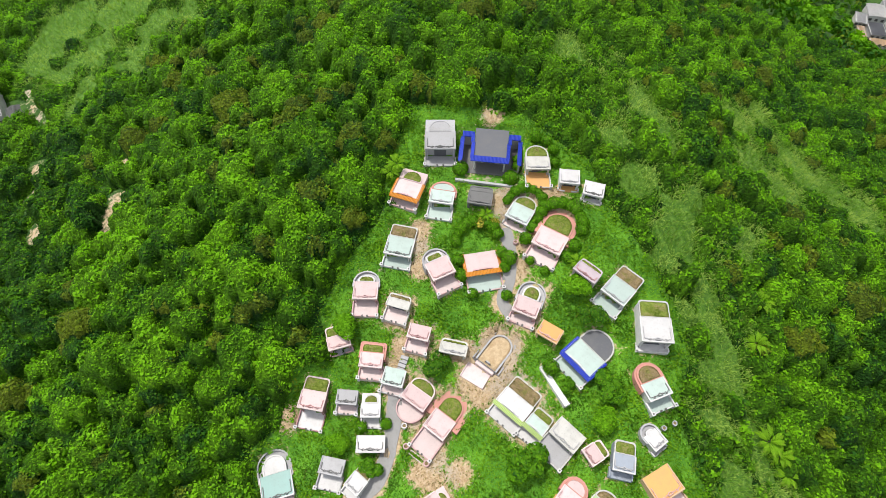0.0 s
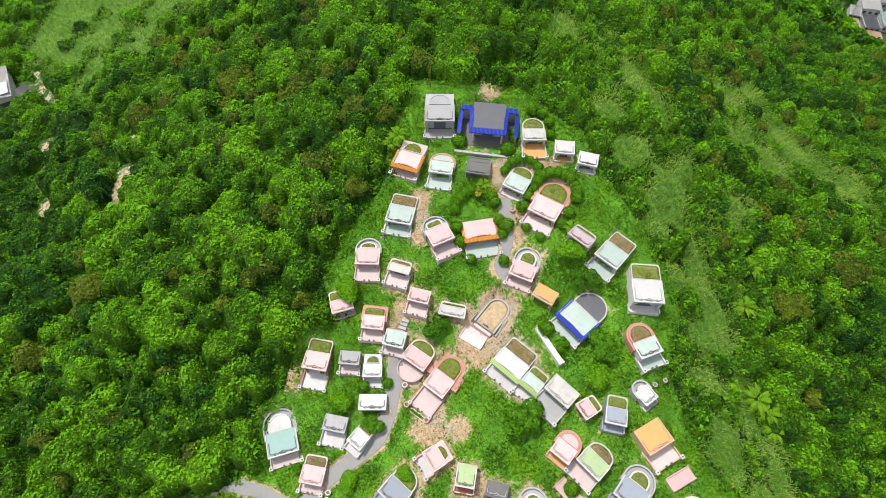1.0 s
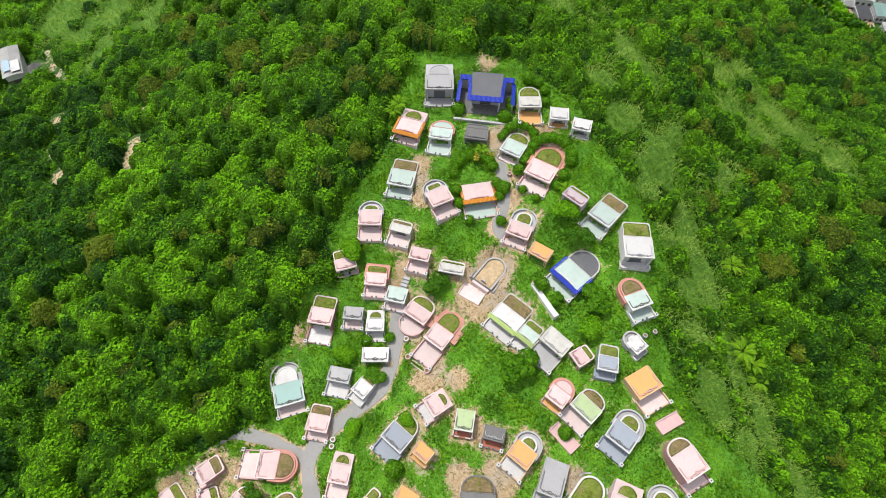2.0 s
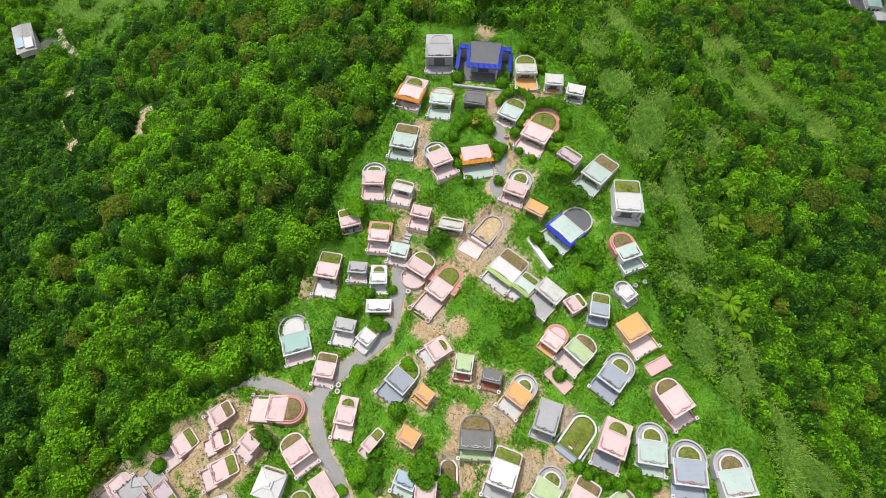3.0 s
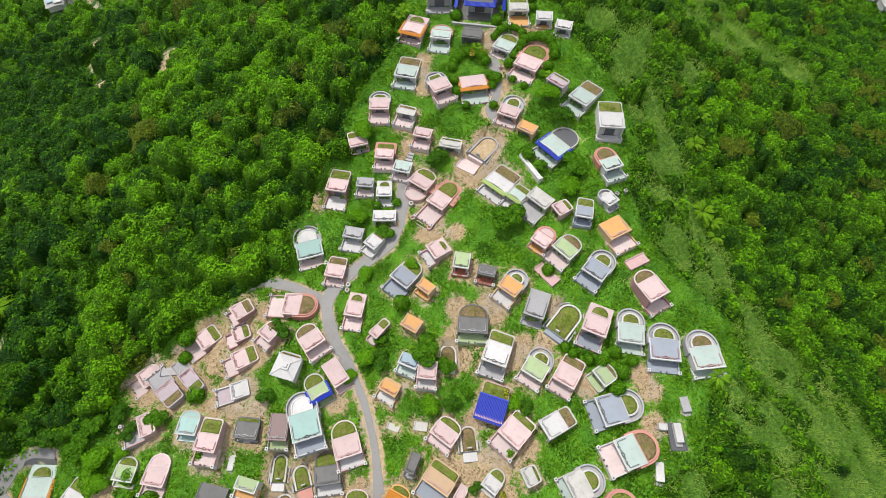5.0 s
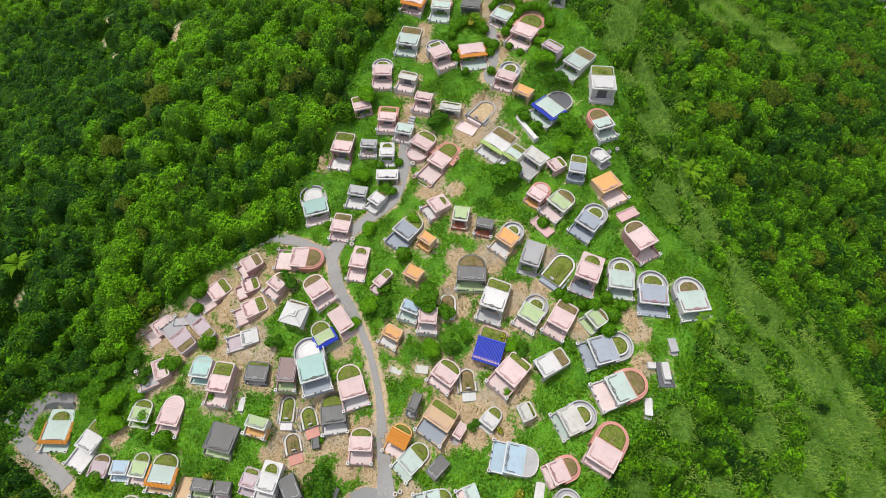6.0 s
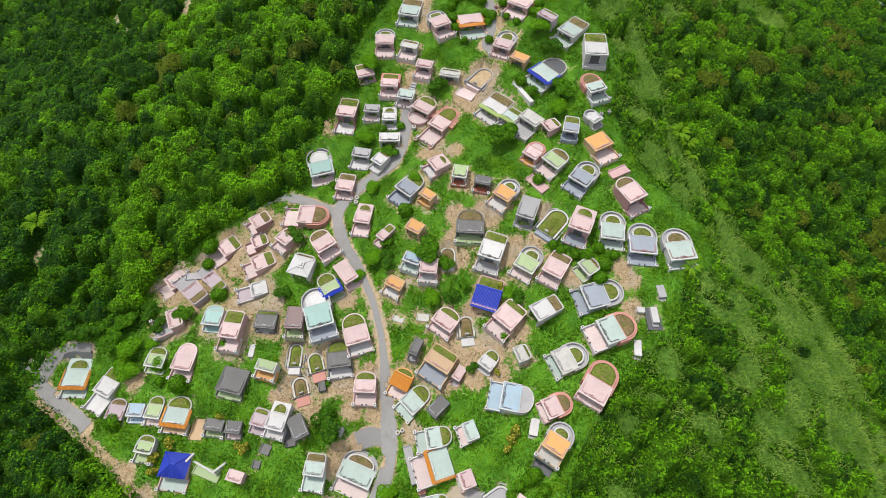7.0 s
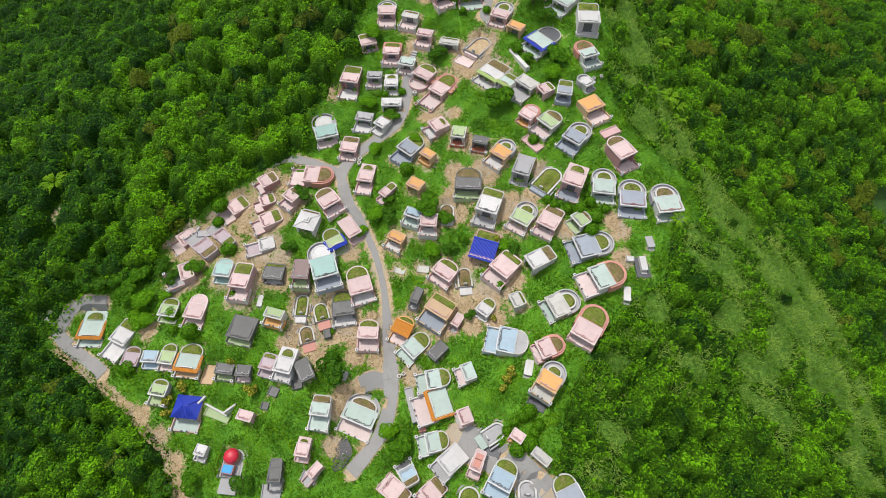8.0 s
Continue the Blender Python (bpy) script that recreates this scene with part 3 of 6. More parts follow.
tomb(2.51, -44.04, -11.78, -69.6, 2.33, 1.96, 0.44, "pk", "ws")
tomb(0.00, -50.72, -14.07, -49.8, 3.10, 3.85, 1.34, "wh", "gy")
tomb(4.62, -51.30, -12.79, -23.3, 1.77, 3.06, 0.93, "pk", "pk", 0.5, "flat", "paved", patch="coral")
tomb(7.95, -53.60, -12.41, -28.4, 3.47, 4.13, 1.60, "lb", "lb", 0.42, "arch", "turf")
tomb(10.59, -47.51, -10.68, -35.5, 1.93, 1.55, 0.38, "pk", "or")
tomb(13.80, -50.31, -10.79, -41.4, 2.79, 1.40, 0.00, "ws", "-")
tomb(-41.97, -42.42, -17.80, -6.1, 4.35, 3.58, 1.84, "bt", "mt", top="hip", high=1.9)
tomb(-31.58, -43.32, -15.21, -14.8, 2.43, 1.52, 0.00, "pk", "-", high=1.35)
tomb(-38.54, -48.05, -17.93, -14.1, 1.76, 1.58, 0.84, "wh", "gy", high=1.35)
tomb(-26.19, -51.96, -18.22, -0.2, 2.01, 3.39, 1.12, "dk", "gy", 0.4, "flat", "paved", high=1.35)
tomb(-28.87, -35.64, -13.35, -14.6, 2.28, 2.70, 1.08, "lv", "lv", 0.35, "flat", "turf", high=1.35)
tomb(-21.56, -37.44, -13.32, 28.5, 2.31, 3.62, 0.00, "dk", "-")

tomb(-2.60, -54.60, -16.20, -48.0, 2.90, 3.40, 1.00, "pk", "pk", 0.40, "flat", "soil")
tomb(18.60, -56.00, -12.44, 24.0, 3.60, 4.40, 1.00, "bg", "gy", 0.45, "arch", "turf")


GRAVES = []


def grave(x, y, z, turn, wide, deep, fill, rim, floor, apron=1.2):
    plot(x, y, z, turn, wide, deep, apron, 0.55)
    GRAVES.append((x, y, z, turn, wide, deep, fill, rim, floor, apron))


grave(5.9, 23.6, 1.7, -38, 3.5, 5.2, "sand", "gy", "pf", 0.5)
grave(0.8, -10.9, -5.9, 0, 2.6, 3.3, "straw", "wh", "wh")
grave(16.8, -7.3, -2.0, -40, 3.6, 5.6, "turf", "wh", "bg", 0.8)
grave(-20.3, -27.2, -12.2, 19, 2.5, 3.3, "turf", "ws", "coral", 1.6)
grave(-22.6, -30.8, -13.2, 18, 2.5, 3.1, "straw", "ws", "coral", 1.6)
grave(3.9, -22.8, -8.5, 5, 2.5, 3.6, "straw", "ws", "wh", 1.4)
grave(6.3, -46.9, -12.0, -58, 2.6, 3.6, "slate", "wh", "mt", 1.2)
grave(12.2, -54.9, -12.6, 0, 2.7, 2.4, "slate", "wh", "gy", 0.8)
grave(-33.7, -51.1, -19.0, -5, 3.4, 4.4, "slate", "gy", "gy", 2.4)
grave(-24.2, -26.4, -12.0, 0, 2.2, 3.9, "turf", "ws", "wh", 1.2)
grave(3.7, -56.4, -14.86, -6, 3.2, 3.4, "turf", "wh", "gy", 0.8)

SLABS = []


def slab(x, y, z, turn, wide, deep, paint, name="grave_slab", rise=0.25):
    plot(x, y, z, turn, wide, deep, 0.0, 0.35)
    SLABS.append((x, y, z, turn, wide, deep, paint, name, rise))


slab(3.85, 21.6, 0.65, -32, 3.6, 2.4, "pf", "forecourt_slab", 0.2)
slab(15.5, 1.3, -0.4, -50, 4.0, 1.9, "pk", "forecourt_slab")
slab(28.6, 2.8, 0.6, -63, 1.7, 3.6, "pk", "forecourt_slab")
slab(14.5, 20.3, 2.7, -61, 6.0, 0.8, "wh", "low_wall", 0.5)
slab(-39.4, -37.0, -15.8, -5, 2.1, 3.3, "be", "forecourt_slab")
slab(-44.0, -10.4, -11.6, 5, 3.2, 1.3, "gy", "forecourt_slab")
slab(13.8, -42.9, -9.7, -31, 2.8, 1.7, "slate", "gravel_bed")
slab(-37.1, -42.5, -16.9, -20, 4.4, 1.6, "lm", "forecourt_slab")
slab(6.9, -49.1, -12.5, -26, 2.8, 2.6, "slate", "forecourt_slab", 0.15)
slab(-26.9, -54.0, -19.4, 0, 3.0, 2.1, "gy", "forecourt_slab")
slab(-5.5, -41.3, -13.7, -74, 5.6, 1.3, "gy", "forecourt_slab")
slab(-21.4, -51.9, -18.6, -20, 2.4, 1.6, "gy", "forecourt_slab")
slab(-17.1, -36.6, -14.4, -19, 2.3, 1.4, "gy", "grave_slab", 0.7)
slab(-19.3, -30.2, -12.9, 12, 1.1, 1.6, "dk", "grave_slab", 0.7)
slab(-43.9, -53.2, -20.0, 0, 1.2, 1.6, "gy", "grave_slab", 0.2)
slab(-23.6, -38.4, -14.2, 10, 1.6, 2.6, "dk", "grave_slab", 0.5)
slab(-7.6, -19.6, -9.35, -20, 1.9, 1.0, "ws", "grave_slab", 0.12)
slab(-3.4, -19.8, -8.7, -8, 2.0, 1.3, "ws", "grave_slab", 0.12)
slab(-24.3, -26.6, -11.96, 12, 2.0, 1.7, "wh", "grave_slab", 0.1)
slab(-27.8, -39.4, -14.51, -20, 1.6, 1.5, "dk", "grave_slab", 0.3)
slab(-28.9, -41.4, -15.21, -10, 1.2, 1.2, "dk", "grave_slab", 0.3)
slab(32.4, -23.6, -3.81, 0, 2.2, 4.0, "slate", "grave_slab", 0.1)
slab(30.4, -21.0, -3.34, -6, 1.1, 0.9, "wh", "grave_slab", 0.5)

BOXES = []


def altar(x, y, z, turn, wide, deep, paint):
    plot(x, y, z, turn, wide, deep, 0.3, 0.9)
    BOXES.append((x, y, z, turn, wide, deep, paint))


altar(32.5, -22.6, -3.61, 0, 0.9, 2.5, "wh")
altar(29.2, -27.4, -4.9, -8, 1.0, 2.4, "wh")
altar(13.1, -38.0, -9.0, -14, 1.2, 2.4, "wh")
altar(34.2, -18.6, -3.1, 5, 1.1, 2.0, "gy")
altar(-31.5, -24.8, -11.9, -4, 0.8, 2.2, "wh")
altar(-3.1, -45.2, -14.4, 13, 1.0, 0.9, "coral")
plot(7.2, 52.6, 8.0, -7, 9.4, 6.6, 2.0, 0.35)

# ---- the ground ----
CEMETERY = [(-4.6, 64.3), (-8.4, 53.6), (-9.0, 45.4), (-14, 38.8), (-17.9, 30.8), (-15, 25.2), (-21.2, 24.2), (-22.6, 16.3), (-26.3, 13.4), (-25.6, 6.3), (-30.2, 3), (-36.3, 0.7), (-43.2, -2.4), (-46.2, -6.4), (-51.6, -9.4), (-53, -12.9), (-51.2, -19.5), (-58.8, -18.3), (-67.6, -22.3), (-69.8, -29.8), (-62.5, -34.4), (-54, -41), (-45.5, -47.6), (-43, -53.6), (-39, -60), (-35, -64), (-31, -71), (-24, -75), (-17, -73), (-9, -78), (-1, -74), (6, -76), (11, -70), (15.5, -66), (18.5, -58), (17, -50)]
CEMETERY += [(19, -41.1), (22, -36.2), (27.3, -30.3), (30.3, -26.9), (35.6, -24.1), (37.9, -16.2), (44.3, -13.2), (44.7, -4.9), (38.5, 0.9), (33.1, 7.2), (30.6, 17.5), (33.8, 25), (32.5, 30), (29.5, 36.7), (24.7, 45.2), (22.1, 52.9), (18.9, 55), (13.2, 61.1), (6.9, 63)]
LANES = [
    ([(-14.5, -50.6), (-12.6, -48.4), (-10.4, -46.0), (-8.7, -42.2), (-8.3, -38.4), (-8.9, -33.0), (-9.5, -26.6), (-10.1, -21.8), (-11.8, -15.8), (-14.5, -10.4), (-17.4, -5.9), (-19.2, 0.1), (-17.4, 2.9), (-13.2, 6.1), (-8.9, 8.7), (-7.1, 13.6), (-6.7, 18.2), (-6.7, 21.1)], 1.05),
    ([(-19.2, 0.1), (-24, 2.7), (-30.8, 4.1), (-32.8, 2.4)], 0.8),
    ([(-70.5, -24.5), (-68.4, -27.4), (-65.8, -30.0), (-61.4, -32.4), (-58.6, -34.6)], 1.1),
    ([(-68.2, -27.2), (-67.2, -24.0), (-64.6, -21.8), (-60.4, -22.2)], 0.9),
    ([(9.1, 43), (10, 39.1), (9.4, 34.3), (7.8, 32), (9.7, 30.3)], 0.9),
    ([(-13.6, -37.5), (-11.6, -36.6), (-9.6, -36.6), (-8.6, -37.6)], 1.3),
    ([(2.6, -46.6), (6.4, -48.6), (9.6, -50.4), (12.4, -52.2), (14.5, -54.6)], 2.4),
    ([(-7.2, -14.2), (-5.5, -13.5)], 0.3),
]
BARE = [(-3.7, 40.8), (-3.3, 37.5), (12.1, 40.6), (10.7, 36.6), (6.8, 27), (9.5, 26.4), (3.6, 21.4), (1.2, 18.6), (5.1, 19.9), (9.9, 47.8), (14.9, 47.4), (-21.4, 17.4), (-5.6, 26.5), (-6.8, 23.4), (-1.1, 12.2), (-2.9, 10.2), (7.8, 61.6), (-39.3, -3.4), (-42.4, -6.5), (-32.5, -6.8), (-28.8, -1.2), (-36.5, -9.1), (-32.3, -16), (2.2, -2.5), (2.9, -10.1), (7, -2), (4.7, 2.9)]
BARE += [(8.5, 47.5), (11, 47), (9, 46), (16.5, 47), (18, 44.5), (17, 45.8), (12, 45.6), (-3.5, 43), (7.5, 27.5), (8.8, 24.5), (8, 22.2), (3, 25.6), (-40.5, -5), (-37.5, -7), (-35.5, -5), (-29.5, -8.5), (-35.5, -15.5), (-29, -17), (-30.5, -13)]
BARE += [(2, -25), (5, -29), (8, -26), (0, -29.5), (-3.5, -31.5), (10, -24), (6, -24), (2, -28), (12, -22.5), (8.5, -29), (-12, -27.5), (-14.5, -33), (-11, -33.5), (-15, -30), (5, -18.5), (-5, -36.5), (11, -19), (1.5, -7), (3, -4.5), (8, -4), (12, -8.5), (10.5, -10.5), (-1.5, 9.5), (2, 10), (5, 24), (7.5, 20.8), (-24.5, -29), (-26, -31), (-20.5, -33.5), (-14.5, -41), (-17.6, -41)]
BARE += [(17.2, -3.2), (15.3, -8.3), (20.8, -14.8), (28.7, -13.5), (29.5, -15.6), (-28.5, -16.2), (-32.9, -14.3), (-22.9, -28.7), (-17.6, -29.2), (-13.8, -28.3), (4.4, -26.3), (8.2, -23.8), (11.1, -21.2), (0.7, -24), (-16.1, -39), (-17.5, -46.6), (-12, -46.8), (3.1, -45.9), (-51.3, -27.6), (-45, -19.6), (-47.2, -14), (-16.3, -15.6), (29.3, -20.3), (-50, -41.6), (-46.5, -45), (-43, -49), (-41, -53)]
WEST_CLEARINGS = [(-78.5, 66), (-76.5, 59), (-75.5, 57), (-72, 50.5), (-71, 49), (-72.3, -5.7), (-55.7, 53.5), (-56, 51), (-55.5, 48.5), (-56.4, 61.4), (-90.5, 78.5)]
SOUTH_PATH = [(-67.5, -30.6), (-62.5, -33.8), (-57.4, -37.0), (-53.6, -39.6), (-50.3, -41.9), (-48.6, -44.5), (-44.4, -47.7), (-42.5, -51.4), (-41, -58)]
WEST_PATH = [(-89, 87), (-87, 84.3), (-83.9, 80), (-79.5, 76.2)]


def within(x, y, outline):
    inside = np.zeros(np.shape(x), bool)
    for (ax, ay), (bx, by) in zip(outline, outline[1:] + outline[:1]):
        crosses = (ay > y) != (by > y)
        inside ^= crosses & (x < (bx - ax) * (y - ay) / ((by - ay) or 1e-9) + ax)
    return inside


def beside(x, y, line):
    """The distance to a line of points."""
    best = np.full(np.shape(x), 1e9)
    for (ax, ay), (bx, by) in zip(line, line[1:]):
        length = (bx - ax) ** 2 + (by - ay) ** 2
        t = np.clip(((x - ax) * (bx - ax) + (y - ay) * (by - ay)) / length, 0, 1)
        best = np.minimum(best, np.hypot(x - ax - t * (bx - ax), y - ay - t * (by - ay)))
    return best


RIDGE = [(21.9, 77), (27, 70.1), (33.9, 63), (35.8, 48), (38.7, 34.8), (40.2, 25), (41, 15.5), (42, 5), (49, -5.6), (56.8, -12.6), (63.5, -18.5), (68, -26), (70.5, -35), (73, -50)]
MEADOWS = [(-68.7, 105, 8), (-72.4, 94, 6), (-73, 84, 4), (-75, 78, 3), (-58.9, 96, 6), (-63, 88, 4), (-81, 90, 5), (-88, 97, 7), (-52, 97, 4), (-84, 104, 8)]
MEADOWS += [(53.8, 71, 5), (53.2, 59, 5), (58, 56, 5), (65, 64, 5), (71, 60, 5), (76.5, 55, 5), (47, 43, 3), (32.5, 39.5, 3.5), (33, 30, 3), (62, 75, 4)]
MEADOWS += [(35.5, 0, 2.5), (37, 8, 3), (36.5, 16, 3), (35.5, 23, 2.5), (33.5, 43, 3.5), (29.5, 50, 3.5), (26, 57, 3), (38, 30, 3), (40, 0, 3)]
MEADOWS += [(46, -22, 4), (44, -30, 3.5), (48, -37, 3.5), (41, -17, 3), (38, -38, 2.5), (62, -28, 5)]
MEADOWS += [(58, -21, 5.5), (56.5, -28, 5), (54, -33.5, 4.5), (60.5, -36, 5), (66, -38, 5), (50, -43, 4), (33.5, -23, 2.2), (33, -28.5, 2.2), (31, -33.6, 2), (26.5, -37.5, 1.8), (24, -46, 2.2), (22.5, -52, 2.2), (48, -10, 4), (52, -16, 4), (66, -50, 5)]
RIDGE_Y, RIDGE_X = [p[1] for p in RIDGE[::-1]], [p[0] for p in RIDGE[::-1]]


def waves(x, y, scale, seed):
    """Smooth noise of about -1 to 1 over the land."""
    r = np.random.default_rng(seed)
    out = 0
    for k in range(5):
        a, f, p = r.uniform(0, 2 * math.pi), (0.7 + 0.35 * k) / scale, r.uniform(0, 6.3)
        out = out + np.sin((x * math.cos(a) + y * math.sin(a)) * f * 2 * math.pi + p)
    return out / 2.6


def open_land(x, y):
    """Where silvergrass grows in place of trees: positive inside."""
    out = 2.6 + 3.0 * waves(x, y, 13, 5) - beside(x, y, RIDGE)
    for mx, my, r in MEADOWS:
        out = np.maximum(out, r + 1.8 * waves(x, y, 9, 6) - np.hypot(x - mx, y - my))
    return out


def bareness(x, y):
    """How far the ground is bare straw and soil, 0 to 1."""
    out = np.zeros(np.shape(x))
    for bx, by in BARE:
        out = np.maximum(out, np.exp(-((x - bx) ** 2 + (y - by) ** 2) / (2 * 1.5**2)))
    for px, py, pz, a, w, d, c, h in PLOTS:
        lx = (x - px) * math.cos(a) + (y - py) * math.sin(a)
        ly = -(x - px) * math.sin(a) + (y - py) * math.cos(a)
        gap = np.hypot(np.maximum(np.abs(lx) - w / 2, 0), np.maximum(np.maximum(-c - ly, ly - d), 0))
        dry = (-52 < px < -26 and py > -24) or (-26 < px < -8 and -34 < py < -24)
        worn = dry or (abs(px - 2) < 11 and -30 < py < 34)
        out = np.maximum(out, (0.66 if dry else 0.58 if worn else 0.40) * np.exp(-(gap / (1.9 if dry else 1.25 if worn else 0.7)) ** 2))
    for bx, by in WEST_CLEARINGS:
        out = np.maximum(out, 0.7 * np.exp(-((x - bx) ** 2 + (y - by) ** 2) / (2 * 1.5**2)))
    out = np.maximum(out, 0.66 * np.exp(-np.maximum(beside(x, y, WEST_PATH) - 0.8, 0) / 0.8))
    out = np.maximum(out, 0.8 * np.exp(-np.maximum(beside(x, y, SOUTH_PATH) - 0.5, 0) / 0.6))
    for line, half in LANES:
        out = np.maximum(out, 0.75 * np.exp(-np.maximum(beside(x, y, line) - half, 0) / 0.5))
    return out


def taken(x, y, gap=0.0):
    """Whether a plot or a lane lies there."""
    out = np.zeros(np.shape(x), bool)
    for px, py, pz, a, w, d, c, h in PLOTS:
        lx = (x - px) * math.cos(a) + (y - py) * math.sin(a)
        ly = -(x - px) * math.sin(a) + (y - py) * math.cos(a)
        out |= (np.abs(lx) < w / 2 + gap) & (ly > -c - gap) & (ly < d + gap)
    for line, half in LANES:
        out |= beside(x, y, line) < half + gap
    return out


def widening(reach, inner, first, growth):
    """Steps from an inner bound outwards that grow to the reach."""
    out, at, step = [], inner, first
    while at < reach:
        at += step
        step *= growth
        out.append(at)
    return out


xs = np.array(sorted([-v for v in widening(3000, 72, 1.5, 1.09)] + list(np.arange(-72, 50.01, 0.75)) + widening(3000, 50, 1.5, 1.09)))
ys = np.array(sorted([-v for v in widening(3000, 62, 1.5, 1.12)] + list(np.arange(-62, 68.01, 0.75)) + widening(3000, 68, 1.5, 1.09)))
gx, gy = np.meshgrid(xs, ys)
gz = ground(gx, gy)
rough = np.random.default_rng(3).normal(size=gz.shape) * 0.03
gz = gz + np.where(taken(gx, gy, 0.3), 0, rough)
me = bpy.data.meshes.new("ground")
nx, ny = len(xs), len(ys)
at = np.arange(nx * ny).reshape(ny, nx)
faces = np.stack([at[:-1, :-1], at[:-1, 1:], at[1:, 1:], at[1:, :-1]], -1).reshape(-1, 4)
me.vertices.add(nx * ny)
me.vertices.foreach_set("co", np.stack([gx, gy, gz], -1).astype(np.float32).ravel())
me.loops.add(faces.size)
me.loops.foreach_set("vertex_index", faces.astype(np.int32).ravel())
me.polygons.add(len(faces))
me.polygons.foreach_set("loop_start", np.arange(0, faces.size, 4, dtype=np.int32))
inner = within(gx, gy, CEMETERY)
meadow = np.where(inner, 0, np.clip(open_land(gx, gy) / 1.5 + 0.5, 0, 1)) * (np.abs(gx) < 120) * (gy < 125)
for key, value in (("soil", bareness(gx, gy)), ("litter", np.where(inner, 0.0, 1.0 - meadow)), ("meadow", meadow)):
    me.attributes.new(key, "FLOAT", "POINT").data.foreach_set("value", value.astype(np.float32).ravel())
me.update(calc_edges=True)
me.materials.append(EARTH)
tagged(new("ground", me), "green hillside with patches of dry straw and soil", "ground", kind="structure")


def lane(line, half, name, label):
    """A concrete lane laid on the slope, with ragged edges and thickness."""
    dense = []
    for (ax, ay), (bx, by) in zip(line, line[1:]):
        n = max(1, int(math.hypot(bx - ax, by - ay) / 0.7))
        dense += [(ax + (bx - ax) * i / n, ay + (by - ay) * i / n) for i in range(n)]
    dense.append(line[-1])
    p = np.array(dense)
    for _ in range(6):
        p[1:-1] = (p[:-2] + 2 * p[1:-1] + p[2:]) / 4
    way = np.gradient(p, axis=0)
    way /= np.linalg.norm(way, axis=1, keepdims=True)
    side = np.stack([-way[:, 1], way[:, 0]], 1)
    rng = np.random.default_rng(len(line))
    bm = bmesh.new()
    rows = []
    for i, (q, s) in enumerate(zip(p, side)):
        wide = half * (1 + 0.06 * math.sin(i * 0.7)) + rng.normal() * 0.05
        if len(line) > 12:
            wide *= float(np.interp(q[1], (-46, -36, -29, -23, -15, -9, 0), (1.1, 1.2, 0.85, 0.5, 0.5, 0.9, 1.0)))
        edge = [q - s * wide, q - s * wide * 0.33, q + s * wide * 0.33, q + s * wide]
        zs = [float(v) + 0.09 for v in ground(np.array([e[0] for e in edge]), np.array([e[1] for e in edge]))]
        rows.append([bm.verts.new((edge[0][0], edge[0][1], zs[0] - 0.5))] + [bm.verts.new((e[0], e[1], z + rng.normal() * 0.008)) for e, z in zip(edge, zs)] + [bm.verts.new((edge[3][0], edge[3][1], zs[3] - 0.5))])
    for a, b in zip(rows, rows[1:]):
        for k in range(5):
            bm.faces.new((a[k], b[k], b[k + 1], a[k + 1]))
    bmesh.ops.recalc_face_normals(bm, faces=bm.faces)
    return tagged(shape(name, bm, ASPHALT), label, "path", kind="structure")


for line, half in LANES[:7]:
    lane(line, half, "pavement", "worn grey concrete lane between the tombs")


# ---- tombs ----
def arch_outline(w, y0, y1, grow=0.0, n=12):
    """A horseshoe: straight sides from y0, a round back up to y1."""
    r = w / 2 + grow
    rise = min(w / 2, (y1 - y0) * 0.8) + grow
    cy = y1 + grow - rise
    return [(-r, y0), (r, y0)] + [(r * math.cos(math.pi * i / n), cy + rise * math.sin(math.pi * i / n)) for i in range(n + 1)]


def flat_outline(w, y0, y1, grow=0.0, cut=0.35):
    r, y1 = w / 2 + grow, y1 + grow
    return [(-r, y0), (r, y0), (r, y1 - cut), (r - cut * 0.3, y1 - cut * 0.3), (r - cut, y1), (-r + cut, y1), (-r + cut * 0.3, y1 - cut * 0.3), (-r, y1 - cut)]


def turf(name, outline, z, dome, material, parent, seed, lift=0.08):
    """Grass over a mound: a low dome of short blades."""
    rng = np.random.default_rng(seed)
    pts = np.array(outline)
    lo, hi = pts.min(0), pts.max(0)
    n = int(60 * (hi[0] - lo[0]) * (hi[1] - lo[1])) + 40
    p = rng.uniform(lo, hi, (n, 2))
    p = p[within(p[:, 0], p[:, 1], [tuple(q) for q in outline])]
    mid, span = (lo + hi) / 2, (hi - lo) / 2
    r2 = np.clip((((p - mid) / span) ** 2).sum(1), 0, 1)
    places = np.column_stack([p, z + dome * (1 - r2) + rng.uniform(0.0, lift, len(p))])
    ways = rng.normal(size=(len(p), 3)) * 0.45 + (0, 0, 1)
    patch = np.clip(0.5 + 0.35 * np.sin(p[:, 0] * 2.1 + seed) * np.cos(p[:, 1] * 1.7) + rng.normal(size=len(p)) * 0.12, 0, 1)
    me = leaf_mesh(name, places, ways, rng.uniform(0.06, 0.13, len(p)), material, patch, 1.8, seed)
    ob = tagged(new(name, me), kind="stuff")
    ob.parent = parent
    return ob


